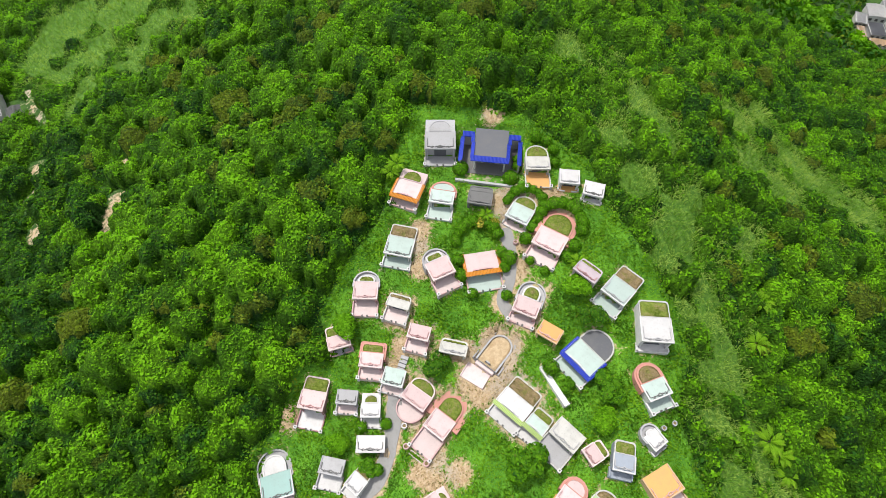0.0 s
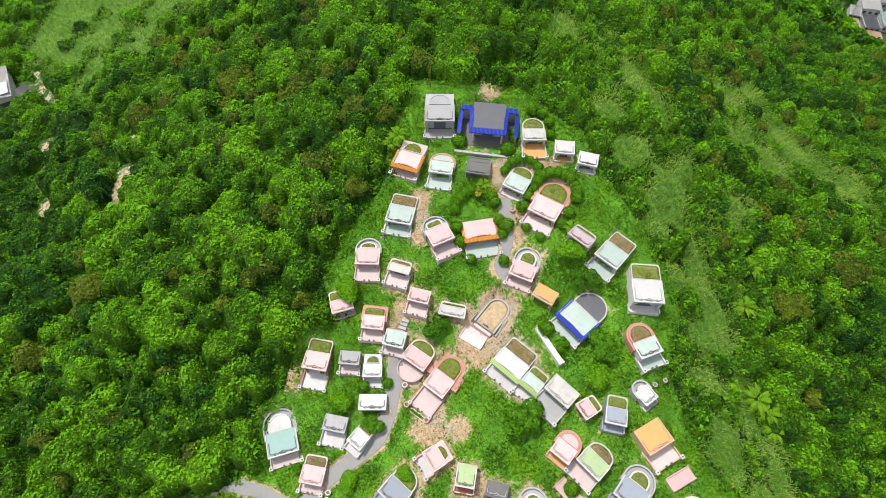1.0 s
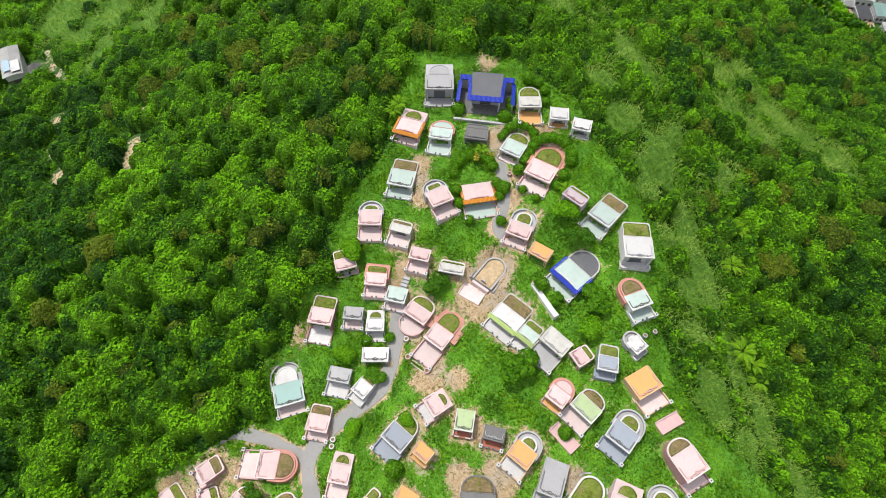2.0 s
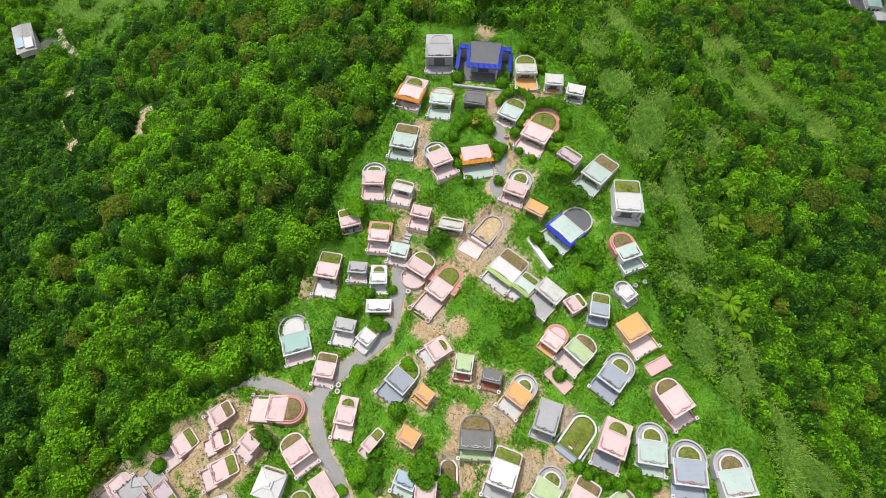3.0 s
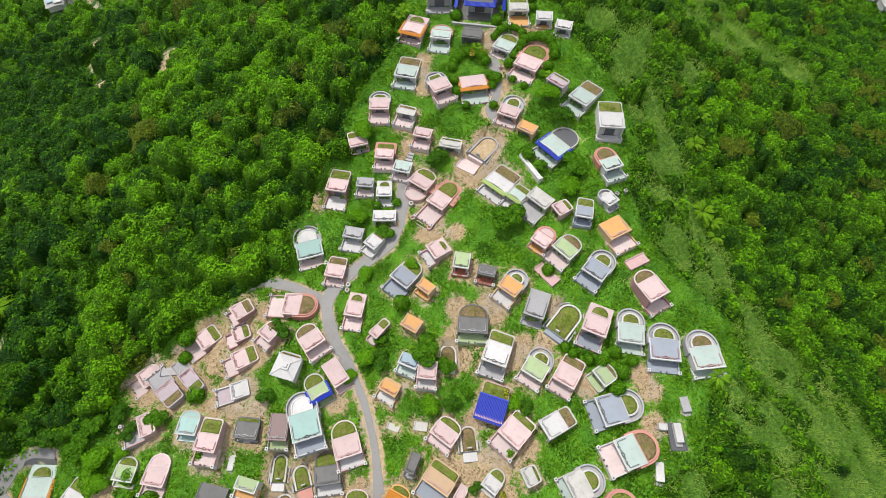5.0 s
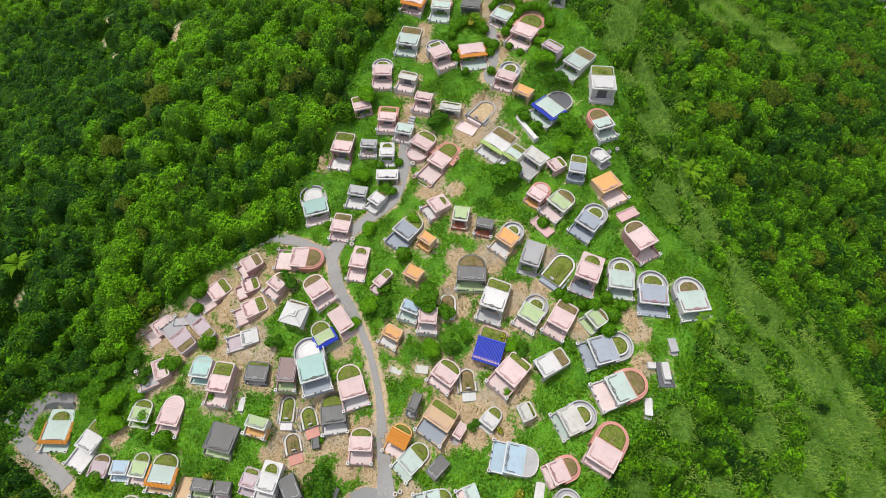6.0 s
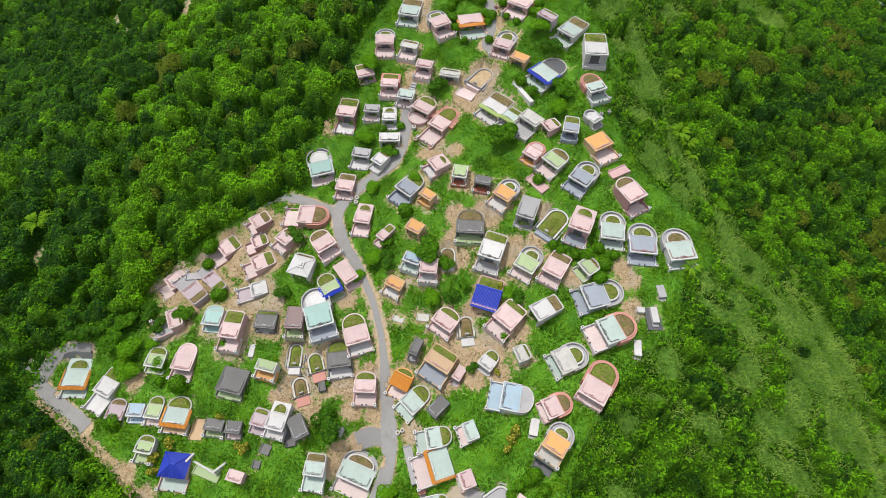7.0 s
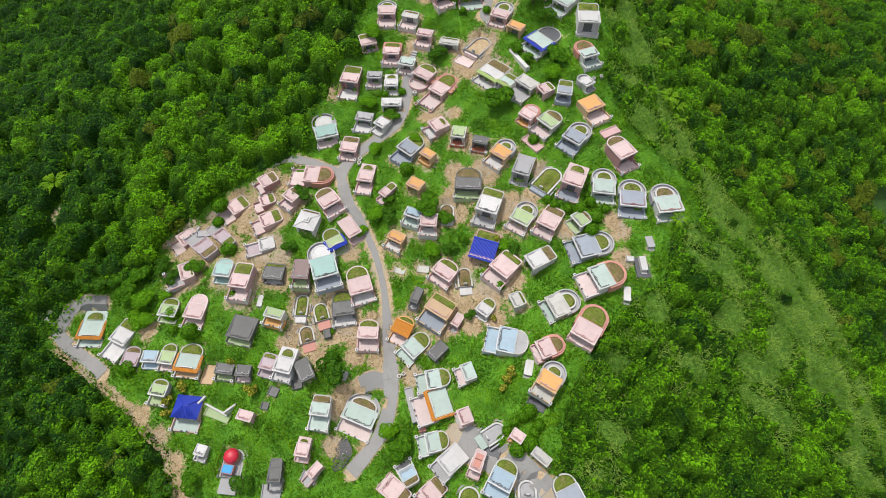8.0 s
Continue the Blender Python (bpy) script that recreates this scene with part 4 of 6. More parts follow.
def mounded(outline, z0, z1, dome):
    """A flat-bottomed body over an outline whose top swells to a low dome."""
    bm = bmesh.new()
    mx, my = sum(p[0] for p in outline) / len(outline), sum(p[1] for p in outline) / len(outline)
    rings = [[bm.verts.new((x, y, z0)) for x, y in outline]]
    for t, rise in ((1.0, 0.0), (0.75, 0.55), (0.4, 0.9)):
        rings.append([bm.verts.new((mx + (x - mx) * t, my + (y - my) * t, z1 + dome * rise)) for x, y in outline])
    n = len(outline)
    for a, b in zip(rings, rings[1:]):
        for i in range(n):
            bm.faces.new((a[i], a[(i + 1) % n], b[(i + 1) % n], b[i]))
    bm.faces.new(rings[-1])
    bm.faces.new(rings[0][::-1])
    for f in bm.faces:
        f.smooth = True
    return bm


def strip(points, half, z0, z1):
    """A thin raised line along points in plan, mitred at its corners."""
    p = np.array(points, float)
    way = np.gradient(p, axis=0)
    way /= np.linalg.norm(way, axis=1, keepdims=True)
    side = np.stack([-way[:, 1], way[:, 0]], 1) * half
    bm = prism(bmesh.new(), [tuple(q) for q in p - side] + [tuple(q) for q in (p + side)[::-1]], z0, z1)
    bmesh.ops.recalc_face_normals(bm, faces=bm.faces)
    return bm


def scrolls(w, h, reach):
    """The raised relief along a roof's front: a bowed middle piece, and on both sides a curl that runs back along the edge."""
    mid = [(-0.17, 0.24), (-0.13, 0.38), (-0.08, 0.34), (-0.04, 0.46), (0.0, 0.52), (0.04, 0.46), (0.08, 0.34), (0.13, 0.38), (0.17, 0.24)]
    out = [strip([(w * a, y) for a, y in mid], 0.05, h - 0.01, h + 0.16)]
    out.append(boxes((-w * 0.10, w * 0.10, 0.16, 0.26, h - 0.01, h + 0.26), bevel=0.03))
    for s in (-1, 1):
        curl = [(0.20, 0.22), (0.22, 0.36), (0.26, 0.40), (0.28, 0.30), (0.32, 0.26), (0.35, 0.38), (0.39, 0.34), (0.425, 0.40), (0.43, 0.62), (0.43, max(0.8, reach))]
        out.append(strip([(s * w * a, y) for a, y in curl], 0.042, h - 0.01, h + 0.13))
        out.append(boxes((*sorted((s * w * 0.245, s * w * 0.30)), 0.14, 0.24, h - 0.01, h + 0.24), bevel=0.03))
    return out


def tiles(bm, x0, x1, y0, y1, z0, z1, along="x", gap=0.2):
    """A sloping strip of roof tiles, from its lower edge (y0, z0) to its upper one, with round ribs."""
    n = max(2, int((x1 - x0) / gap))
    wide = (x1 - x0) / n
    for i in range(n):
        a = x0 + i * wide
        steps = [(a, 0.0), (a + wide * 0.3, 0.055), (a + wide * 0.5, 0.07), (a + wide * 0.7, 0.055), (a + wide, 0.0)]
        for (p, u), (q, v) in zip(steps, steps[1:]):
            ring = [(p, y0, z0 + u), (q, y0, z0 + v), (q, y1, z1 + v), (p, y1, z1 + u)]
            low = [(p, y0, z0 - 0.08), (q, y0, z0 - 0.08)]
            vs = [bm.verts.new(c) for c in ring + low]
            bm.faces.new(vs[:4])
            bm.faces.new((vs[1], vs[0], vs[4], vs[5]))
    return bm


def turned(bm, angle, centre):
    bmesh.ops.rotate(bm, verts=bm.verts, cent=centre, matrix=Matrix.Rotation(radians(angle), 3, "Z"))
    return bm


WORDS = {"pf": "pale pink", "pk": "pink-painted", "mt": "mint-green", "wh": "white-painted", "ws": "stained white", "gy": "grey concrete", "dk": "weathered dark grey", "lv": "lavender", "bg": "blue-grey", "or": "orange", "lm": "lime-green", "be": "beige", "lb": "pale blue", "tq": "turquoise", "rd": "brick-red", "rg": "red-stained grey", "bt": "blue-tiled", "ot": "orange-tiled"}
SIDES = {"pk": "pk", "mt": "wh", "or": "be", "lm": "ws", "be": "be", "bt": "pk", "ot": "or", "tq": "wh", "lb": "wh", "lv": "lv"}


def build_tomb(x, y, z, turn, wide, deep, court, roof, floor, mound, back, cover, eave, high, rim="", wall="", ring=False, top="slab", relief="ink", patch="", band=0.6, round_court=False, seed=0):
    w, h = wide, high
    cut = deep * (1 - mound)
    words = WORDS[roof] + " concrete tomb"
    words += {"turf": ", grassy", "soil": ", dry brown", "paved": ", paved"}[cover] + (" arched mound" if back == "arch" else " rear mound") if mound else ", flat roof"
    words += ", " + eave + " tiled eaves" if eave else ""
    words += f", {WORDS.get(floor, floor)} forecourt" if court > 0.25 else ""
    root = tagged(new("tomb"), words, "tomb", "tombs on the hillside")
    root.matrix_basis = pose(x, y, z, 0, 0, turn)
    coat = PAINT[wall or SIDES.get(roof, roof)]
    lid = PAINT["pp" if roof == "pk" else roof]
    recess = min(0.75, cut * 0.4)
    part("chamber", boxes((-w / 2 + 0.08, w / 2 - 0.08, recess, cut, -1.2, h - 0.13), bevel=0.02), coat, root)
    for s in (-1, 1):
        x0, x1 = sorted((s * (w / 2 - 0.2), s * (w / 2 - 0.02)))
        part("side_wall", boxes((x0, x1, 0.1, cut + 0.02, -1.0, h - 0.13), bevel=0.02), coat, root)
    part("tablet", boxes((-w * 0.2, w * 0.2, recess - 0.09, recess, 0.1, h * 0.78), (-w * 0.26, w * 0.26, recess - 0.16, recess, 0.0, 0.12), bevel=0.015), PAINT["slate"], root, "dark polished stone tablet")
    if top == "slab":
        part("roof_slab", boxes((-w / 2 - 0.05, w / 2 + 0.05, -0.1, cut + 0.03, h - 0.13, h), bevel=0.03), lid, root)
        trim = PAINT["wh"] if roof in ("mt", "tq", "lb", "bg", "lm") else PAINT["pf"] if roof == "pk" else coat
        for s in (-1, 1):
            x0, x1 = sorted((s * (w / 2 - 0.09), s * (w / 2 + 0.06)))
            part("roof_edge", boxes((x0, x1, 0.0, cut, h - 0.05, h + 0.1), bevel=0.02), trim, root)
        if not eave and cut > 1.3:
            front = boxes((-w / 2 - 0.06, w / 2 + 0.06, -0.13, 0.06, h - 0.2, h + 0.12), bevel=0.03)
            part("parapet", front, trim, root)
        if not eave and cut > 1.3 and relief:
            for bm in scrolls(w, h, cut * 0.6):
                part("relief", bm, PAINT[("rose" if seed % 3 == 0 else "pk") if relief == "ink" and roof in ("pk", "or", "be", "lv") else ("dk" if seed % 3 == 0 or roof == "gy" else "gy") if relief == "ink" else relief], root)
    elif top == "tiled":
        bm = tiles(bmesh.new(), -w / 2 - 0.1, w / 2 + 0.1, -0.25, cut + 0.05, h - 0.15, h + 0.45, gap=0.22)
        part("tiled_roof", bm, lid, root)
        ridge = boxes((-w / 2 - 0.12, w / 2 + 0.12, cut - 0.08, cut + 0.16, h + 0.35, h + 0.62), bevel=0.04)
        part("ridge", ridge, lid, root)
        part("roof_filling", boxes((-w / 2, w / 2, 0.1, cut, h - 0.13, h - 0.02)), coat, root)
    elif top == "hip":
        bm = bmesh.new()
        over = 0.05 if roof == "bt" else 0.2
        a, b = -w / 2 - over, w / 2 + over
        y0, y1 = -over - 0.05, cut + over
        k = min(b - a, y1 - y0) * 0.49
        rise = h + 0.95 if roof == "bt" else h + 0.4
        low = [bm.verts.new(c) for c in ((a, y0, h - 0.05), (b, y0, h - 0.05), (b, y1, h - 0.05), (a, y1, h - 0.05))]
        high_ring = [bm.verts.new(c) for c in ((a + k, y0 + k, rise), (b - k, y0 + k, rise), (b - k, y1 - k, rise), (a + k, y1 - k, rise))]
        for i in range(4):
            j = (i + 1) % 4
            bm.faces.new((low[i], low[j], high_ring[j], high_ring[i]))
        bm.faces.new(high_ring)
        bm.faces.new(low[::-1])
        part("hip_roof", bm, lid, root)
        for i in range(4):
            p, q = Vector(((a, b, b, a)[i], (y0, y0, y1, y1)[i], h)), Vector(((a + k, b - k, b - k, a + k)[i], (y0 + k, y0 + k, y1 - k, y1 - k)[i], rise + 0.03))
            hip = bmesh.new()
            bmesh.ops.create_cone(hip, cap_ends=True, segments=6, radius1=0.07, radius2=0.07, depth=(q - p).length, matrix=Matrix.Translation((p + q) / 2) @ (q - p).to_track_quat("Z", "Y").to_matrix().to_4x4())
            part("hip_ridge", hip, lid, root)
        if roof != "bt":
            my = (y0 + y1) / 2
            part("tier", boxes((-0.62, 0.62, my - 0.62, my + 0.62, rise - 0.2, rise + 0.12), (-0.32, 0.32, my - 0.32, my + 0.32, rise + 0.1, rise + 0.34), bevel=0.04), lid, root)
        if roof == "bt":
            for i in range(int(w / 0.24)):
                rx = -w / 2 + 0.12 + i * 0.24
                p, q = Vector((rx, y0, h)), Vector((max(a + k, min(b - k, rx)), y0 + k, rise + 0.01))
                rib = bmesh.new()
                bmesh.ops.create_cone(rib, cap_ends=True, segments=5, radius1=0.045, radius2=0.045, depth=(q - p).length, matrix=Matrix.Translation((p + q) / 2) @ (q - p).to_track_quat("Z", "Y").to_matrix().to_4x4())
                part("tile_rib", rib, lid, root)
    if patch:
        part("roof_patch", boxes((-w * 0.3, w * 0.3, cut * 0.3, deep * 0.8, h - 0.02, h + 0.03)), PAINT[patch], root)
    if eave:
        glaze = PAINT[{"orange": "ot", "blue": "bt", "lime": "lt"}[eave]]
        part("eave", tiles(bmesh.new(), -w / 2 - 0.2, w / 2 + 0.2, -0.35, 0.22, h - 0.12, h + 0.16), glaze, root, eave + " glazed tile eave")
        if eave != "lime":
            for s in (-1, 1):
                bm = tiles(bmesh.new(), -cut / 2, cut / 2, -0.28, 0.12, h - 0.06, h + 0.14)
                turned(bm, 90 * s, (0, 0, 0))
                bmesh.ops.translate(bm, verts=bm.verts, vec=(s * (w / 2 + 0.0), cut / 2 + 0.02, 0))
                part("eave", bm, glaze, root, eave + " glazed tile eave")
        bar = boxes((-w * 0.3, w * 0.3, 0.32, 0.5, h, h + 0.22), (-w * 0.12, w * 0.12, 0.3, 0.52, h + 0.2, h + 0.34), bevel=0.03)
        part("relief", bar, PAINT["pk"] if roof == "pk" else PAINT["wh"], root)
    for s in (-1, 1):
        if h > 1.5 and w > 2.2:
            col = bmesh.new()
            bmesh.ops.create_cone(col, cap_ends=True, segments=8, radius1=0.09, radius2=0.08, depth=h - 0.13, matrix=Matrix.Translation((s * (w / 2 - 0.32), 0.06, (h - 0.13) / 2)))
            part("column", col, coat, root)
    if mound > 0.05:
        make = arch_outline if back in ("arch", "inset") else flat_outline
        y0 = cut + 0.02
    if mound > 0.05 and back == "inset":
        part("mound_wall", prism(bmesh.new(), flat_outline(w - 0.04, y0, deep, 0.0, 0.12), -1.0, h - 0.03), lid, root)
        outer, hole = arch_outline(w * 0.74, y0 + 0.05, deep - 0.2), arch_outline(w * 0.74 - 0.3, y0 + 0.17, deep - 0.35)
        part("mound_rim", prism(bmesh.new(), outer, h - 0.1, h + 0.1, hole), lid, root)
        if cover == "paved":
            part("mound_paving", prism(bmesh.new(), hole, h - 0.2, h + 0.01), lid, root)
        else:
            part("mound_soil", mounded(hole, h - 0.2, h + 0.03, 0.15), SOD if cover == "turf" else DRY_SOD, root)
            turf("mound_turf", hole, h + 0.03, 0.14, TURF if cover == "turf" else BROWN, root, seed)
    elif mound > 0.05:
        body, back_y = (w - 1.05, deep - 0.5) if ring else (w - 0.12, deep)
        part("mound_wall", prism(bmesh.new(), make(body, y0, back_y), -1.0, h - 0.22), coat, root)
        outer, hole = make(body + 0.06, y0, back_y + 0.03), make(body - (0.42 if ring else 0.34 if back == "arch" else 0.2), y0 + 0.1, back_y - 0.18)
        rim_paint = PAINT["wh"] if ring and not rim else PAINT[rim] if rim else PAINT["ws"] if roof in ("mt", "wh", "bg", "tq", "lb", "lm") else PAINT["pf"] if roof == "pk" else coat
        part("mound_rim", prism(bmesh.new(), outer, h - 0.24, h + 0.03, hole), rim_paint, root)
        if rim:
            wide_ring = make(w + band, y0 - cut * 0.4, deep + band * 0.5)
            part("outer_ring", prism(bmesh.new(), wide_ring, -0.8, h - 0.14, make(w + 0.02, y0 - cut * 0.4 + 0.01, deep + 0.01)), rim_paint, root)
        if cover == "paved":
            part("mound_paving", prism(bmesh.new(), hole, h - 0.3, h - 0.06), PAINT["slate"] if roof == "mt" and eave else PAINT["wh"] if ring else PAINT["gy"] if roof == "lb" else lid, root)
        else:
            part("mound_soil", mounded(hole, h - 0.3, h - 0.03, 0.17), SOD if cover == "turf" else DRY_SOD, root)
            turf("mound_turf", hole, h - 0.03, 0.16, TURF if cover == "turf" else BROWN, root, seed)
    if ring:
        part("outer_kerb", prism(bmesh.new(), arch_outline(w + 0.5, y0 - 0.8, deep + 0.3), -0.7, h - 0.02, arch_outline(w + 0.12, y0 - 0.79, deep + 0.08)), PAINT["gy"], root, "grey concrete ring kerb")
        part("drain_floor", prism(bmesh.new(), arch_outline(w + 0.16, y0 + 0.01, deep + 0.1), -0.6, h - 0.4, arch_outline(w - 0.96, y0 + 0.02, deep - 0.45)), PAINT["gy"], root)
    if court > 0.25:
        pave = PAINT["pf" if floor == "pk" else floor]
        if round_court:
            bow = lambda wide, reach, y0: [(-px, -py) for px, py in arch_outline(wide, y0, reach)]
            part("forecourt", prism(bmesh.new(), bow(w, court, -recess), -1.1, 0.05), pave, root)
            part("court_wall", prism(bmesh.new(), bow(w + 0.2, court + 0.12, 0.0), -0.8, 0.4, bow(w - 0.1, court - 0.03, 0.01)), coat, root)
        else:
            part("forecourt", boxes((-w / 2 - 0.1, w / 2 + 0.1, -court, recess, -1.1, 0.05), bevel=0.02), pave, root)
        for s in () if round_court else (-1, 1):
            x0, x1 = sorted((s * (w / 2 - 0.04), s * (w / 2 + 0.14)))
            part("court_wall", boxes((x0, x1, -court + 0.1, 0.12, 0.0, 0.42), bevel=0.02), coat, root)
            a, b = sorted((s * w * 0.16, s * w * 0.47))
            part("court_wall", boxes((a, b, -court - 0.02, -court + 0.14, 0.0, 0.26), bevel=0.02), coat, root)
            if court > 0.9 and w > 2.4:
                post = part("post", boxes((s * (w / 2 + 0.05) - 0.16, s * (w / 2 + 0.05) + 0.16, -court - 0.12, -court + 0.2, -0.8, 0.62), bevel=0.02), PAINT["wh"], root)
                knob = bmesh.new()
                px = s * (w / 2 + 0.05)
                box(knob, px - 0.25, px + 0.25, -court - 0.21, -court + 0.29, 0.62, 0.74, bevel=0.03)
                part("cap", knob, PAINT["wh"], post)
                pot = bmesh.new()
                bmesh.ops.create_cone(pot, cap_ends=True, segments=8, radius1=0.11, radius2=0.09, depth=0.14, matrix=Matrix.Translation((px, -court + 0.04, 0.79)))
                part("vase", pot, PAINT["ink"], post, "dark flower vase")
                urn = bmesh.new()
                bmesh.ops.create_cone(urn, cap_ends=True, segments=8, radius1=0.1, radius2=0.15, depth=0.3, matrix=Matrix.Translation((s * w * 0.1, -court + 0.08, 0.2)))
                part("urn", urn, PAINT["ink"], root)
    return root


for i, spec in enumerate(TOMBS):
    build_tomb(**spec, seed=i)


def build_grave(x, y, z, turn, wide, deep, fill, rim, floor, apron):
    """An open horseshoe grave: a rim wall, a mound, a headstone and an apron."""
    root = tagged(new("horseshoe_grave"), f"horseshoe grave with a {WORDS.get(rim, rim)} rim and {'grassy' if fill == 'turf' else 'dry'} mound", "grave", "horseshoe graves")
    root.matrix_basis = pose(x, y, z, 0, 0, turn)
    outer, inner_line = arch_outline(wide, 0, deep), arch_outline(wide - 0.5, 0.02, deep - 0.25)
    part("rim", prism(bmesh.new(), outer, -0.8, 0.5, inner_line), PAINT[rim], root)
    part("outer_kerb", prism(bmesh.new(), arch_outline(wide + 0.9, -0.1, deep + 0.45), -0.8, 0.3, arch_outline(wide + 0.5, -0.09, deep + 0.25)), PAINT["gy"], root)
    part("bed", mounded(inner_line, -0.6, 0.25, 0.0 if fill in ("slate", "sand") else 0.3), PAINT["gy"] if fill == "slate" else SOD if fill == "turf" else SAND if fill == "sand" else DRY_SOD, root)
    if fill in ("turf", "straw"):
        turf("mound_turf", inner_line, 0.25, 0.3, TURF if fill == "turf" else BROWN, root, int(deep * 10))
    stone = boxes((-0.32, 0.32, 0.35, 0.55, 0.1, 0.85), (-0.5, 0.5, 0.28, 0.62, 0.0, 0.25), bevel=0.05)
    part("headstone", stone, PAINT[rim], root)
    part("apron", boxes((-wide * 0.42, wide * 0.42, -apron, 0.3, -0.7, 0.12), bevel=0.03), PAINT[floor], root)


for row in GRAVES:
    build_grave(*row)

for x, y, z, turn, wide, deep, paint, name, rise in SLABS:
    bm = boxes((-wide / 2, wide / 2, 0, deep, -0.9, rise), bevel=0.03)
    box(bm, -wide / 2 - 0.03, -wide / 2 + 0.12, 0, deep, -0.9, rise + 0.18, bevel=0.02)
    box(bm, wide / 2 - 0.12, wide / 2 + 0.03, 0, deep, -0.9, rise + 0.18, bevel=0.02)
    ob = tagged(shape(name, bm, PAINT[paint]), f"{WORDS.get(paint, 'dark grey')} slab of an old grave", "slab", "grave slabs")
    ob.matrix_basis = pose(x, y, z, 0, 0, turn)

for x, y, z, turn, wide, deep, paint in BOXES:
    root = tagged(new("tomb_chest"), f"low {WORDS.get(paint, 'coral red')} tomb chest on the grass", "tomb chest", "tomb chests")
    root.matrix_basis = pose(x, y, z, 0, 0, turn)
    part("body", boxes((-wide / 2, wide / 2, 0, deep, -0.6, 0.6), bevel=0.04), PAINT[paint], root)
    part("lid", boxes((-wide / 2 - 0.06, wide / 2 + 0.06, -0.06, deep + 0.06, 0.6, 0.74), bevel=0.04), PAINT[paint], root)
    part("step", boxes((-wide / 2, wide / 2, -0.5, -0.02, -0.6, 0.12), bevel=0.02), PAINT["gy"], root)


# ---- the hall with blue tiles at the top of the hill ----
def build_hall(x, y, z, turn):
    root = tagged(new("ancestral_hall"), "flat-roofed grey tomb hall with bright blue tiled eaves", "tomb")
    root.matrix_basis = pose(x, y, z, 0, 0, turn)
    h = 2.9
    part("chamber", boxes((-2.55, 2.55, 1.5, 5.9, -1.2, h - 0.15), bevel=0.02), PAINT["gy"], root)
    part("roof_slab", boxes((-2.6, 2.6, 0.1, 6.0, h - 0.15, h), bevel=0.03), PAINT["slate"], root, "dark grey flat roof")
    part("eave", tiles(bmesh.new(), -2.9, 2.9, -0.45, 0.3, h - 0.2, h + 0.2), PAINT["bt"], root, "blue glazed tile eave")
    for s in (-1, 1):
        for lo, hi, off in ((0.0, 3.1, 2.6), (3.1, 4.6, 2.75)):
            bm = turned(tiles(bmesh.new(), -(hi - lo) / 2, (hi - lo) / 2, -0.4, 0.15, h - 0.15, h + 0.18), 90 * s, (0, 0, 0))
            bmesh.ops.translate(bm, verts=bm.verts, vec=(s * off, (lo + hi) / 2, 0))
            part("eave", bm, PAINT["bt"], root, "blue glazed tile eave")
        x0, x1 = sorted((s * 2.7, s * 4.55))
        part("wing_wall", boxes((x0, x1, 4.9, 5.15, -1.0, 2.35), bevel=0.02), PAINT["gy"], root)
        part("wing_tiles", tiles(bmesh.new(), x0, x1, 4.6, 5.3, 2.35, 2.75), PAINT["bt"], root, "blue glazed wall tiles")
        x0, x1 = sorted((s * 4.4, s * 4.65))
        part("wing_wall", boxes((x0, x1, 0.1, 4.9, -1.0, 1.75), bevel=0.02), PAINT["gy"], root)
        bm = turned(tiles(bmesh.new(), -2.45, 2.45, -0.34, 0.34, 1.78, 2.05), 90 * s, (0, 0, 0))
        bmesh.ops.translate(bm, verts=bm.verts, vec=(s * 4.52, 2.5, 0))
        part("wing_tiles", bm, PAINT["bt"], root, "blue glazed wall tiles")
        col = bmesh.new()
        bmesh.ops.create_cone(col, cap_ends=True, segments=10, radius1=0.16, radius2=0.13, depth=h - 0.2, matrix=Matrix.Translation((s * 2.3, 0.2, (h - 0.2) / 2)))
        part("column", col, PAINT["wh"], root, "white round column")
    part("tablet", boxes((-0.9, 0.9, 1.4, 1.5, 0.2, 2.0), bevel=0.02), PAINT["ink"], root)
    part("forecourt", boxes((-4.4, 4.4, -0.7, 5.0, -1.2, 0.06), bevel=0.02), PAINT["dk"], root)
    part("step", boxes((-2.2, 2.2, -1.3, -0.7, -1.2, -0.1), bevel=0.02), PAINT["gy"], root)


build_hall(7.05, 52.7, 8.0, -6.6)

# The terrace wall and steps below the hall.
wall = boxes((-5.2, 5.6, -0.2, 0.2, -1.4, 0.2), bevel=0.03)
ob = tagged(shape("terrace_wall", wall, PAINT["gy"]), "low stained concrete terrace wall below the hall", "wall")
ob.matrix_basis = pose(7.0, 50.0, float(ground(7.0, 50.0)) + 0.3, 0, 0, -9)
for dx, dy in ((-6.2, 23.0), (-6.0, 23.5), (-5.8, 24.0), (-5.6, 24.5), (-5.4, 25.0)):
    ob = tagged(shape("step", boxes((-0.55, 0.55, -0.25, 0.25, -0.5, 0.1), bevel=0.02), PAINT["gy"]), "grey concrete step of a stair", "step", "stair steps")
    ob.matrix_basis = pose(dx, dy, float(ground(dx, dy)) + 0.1, 0, 0, -20)


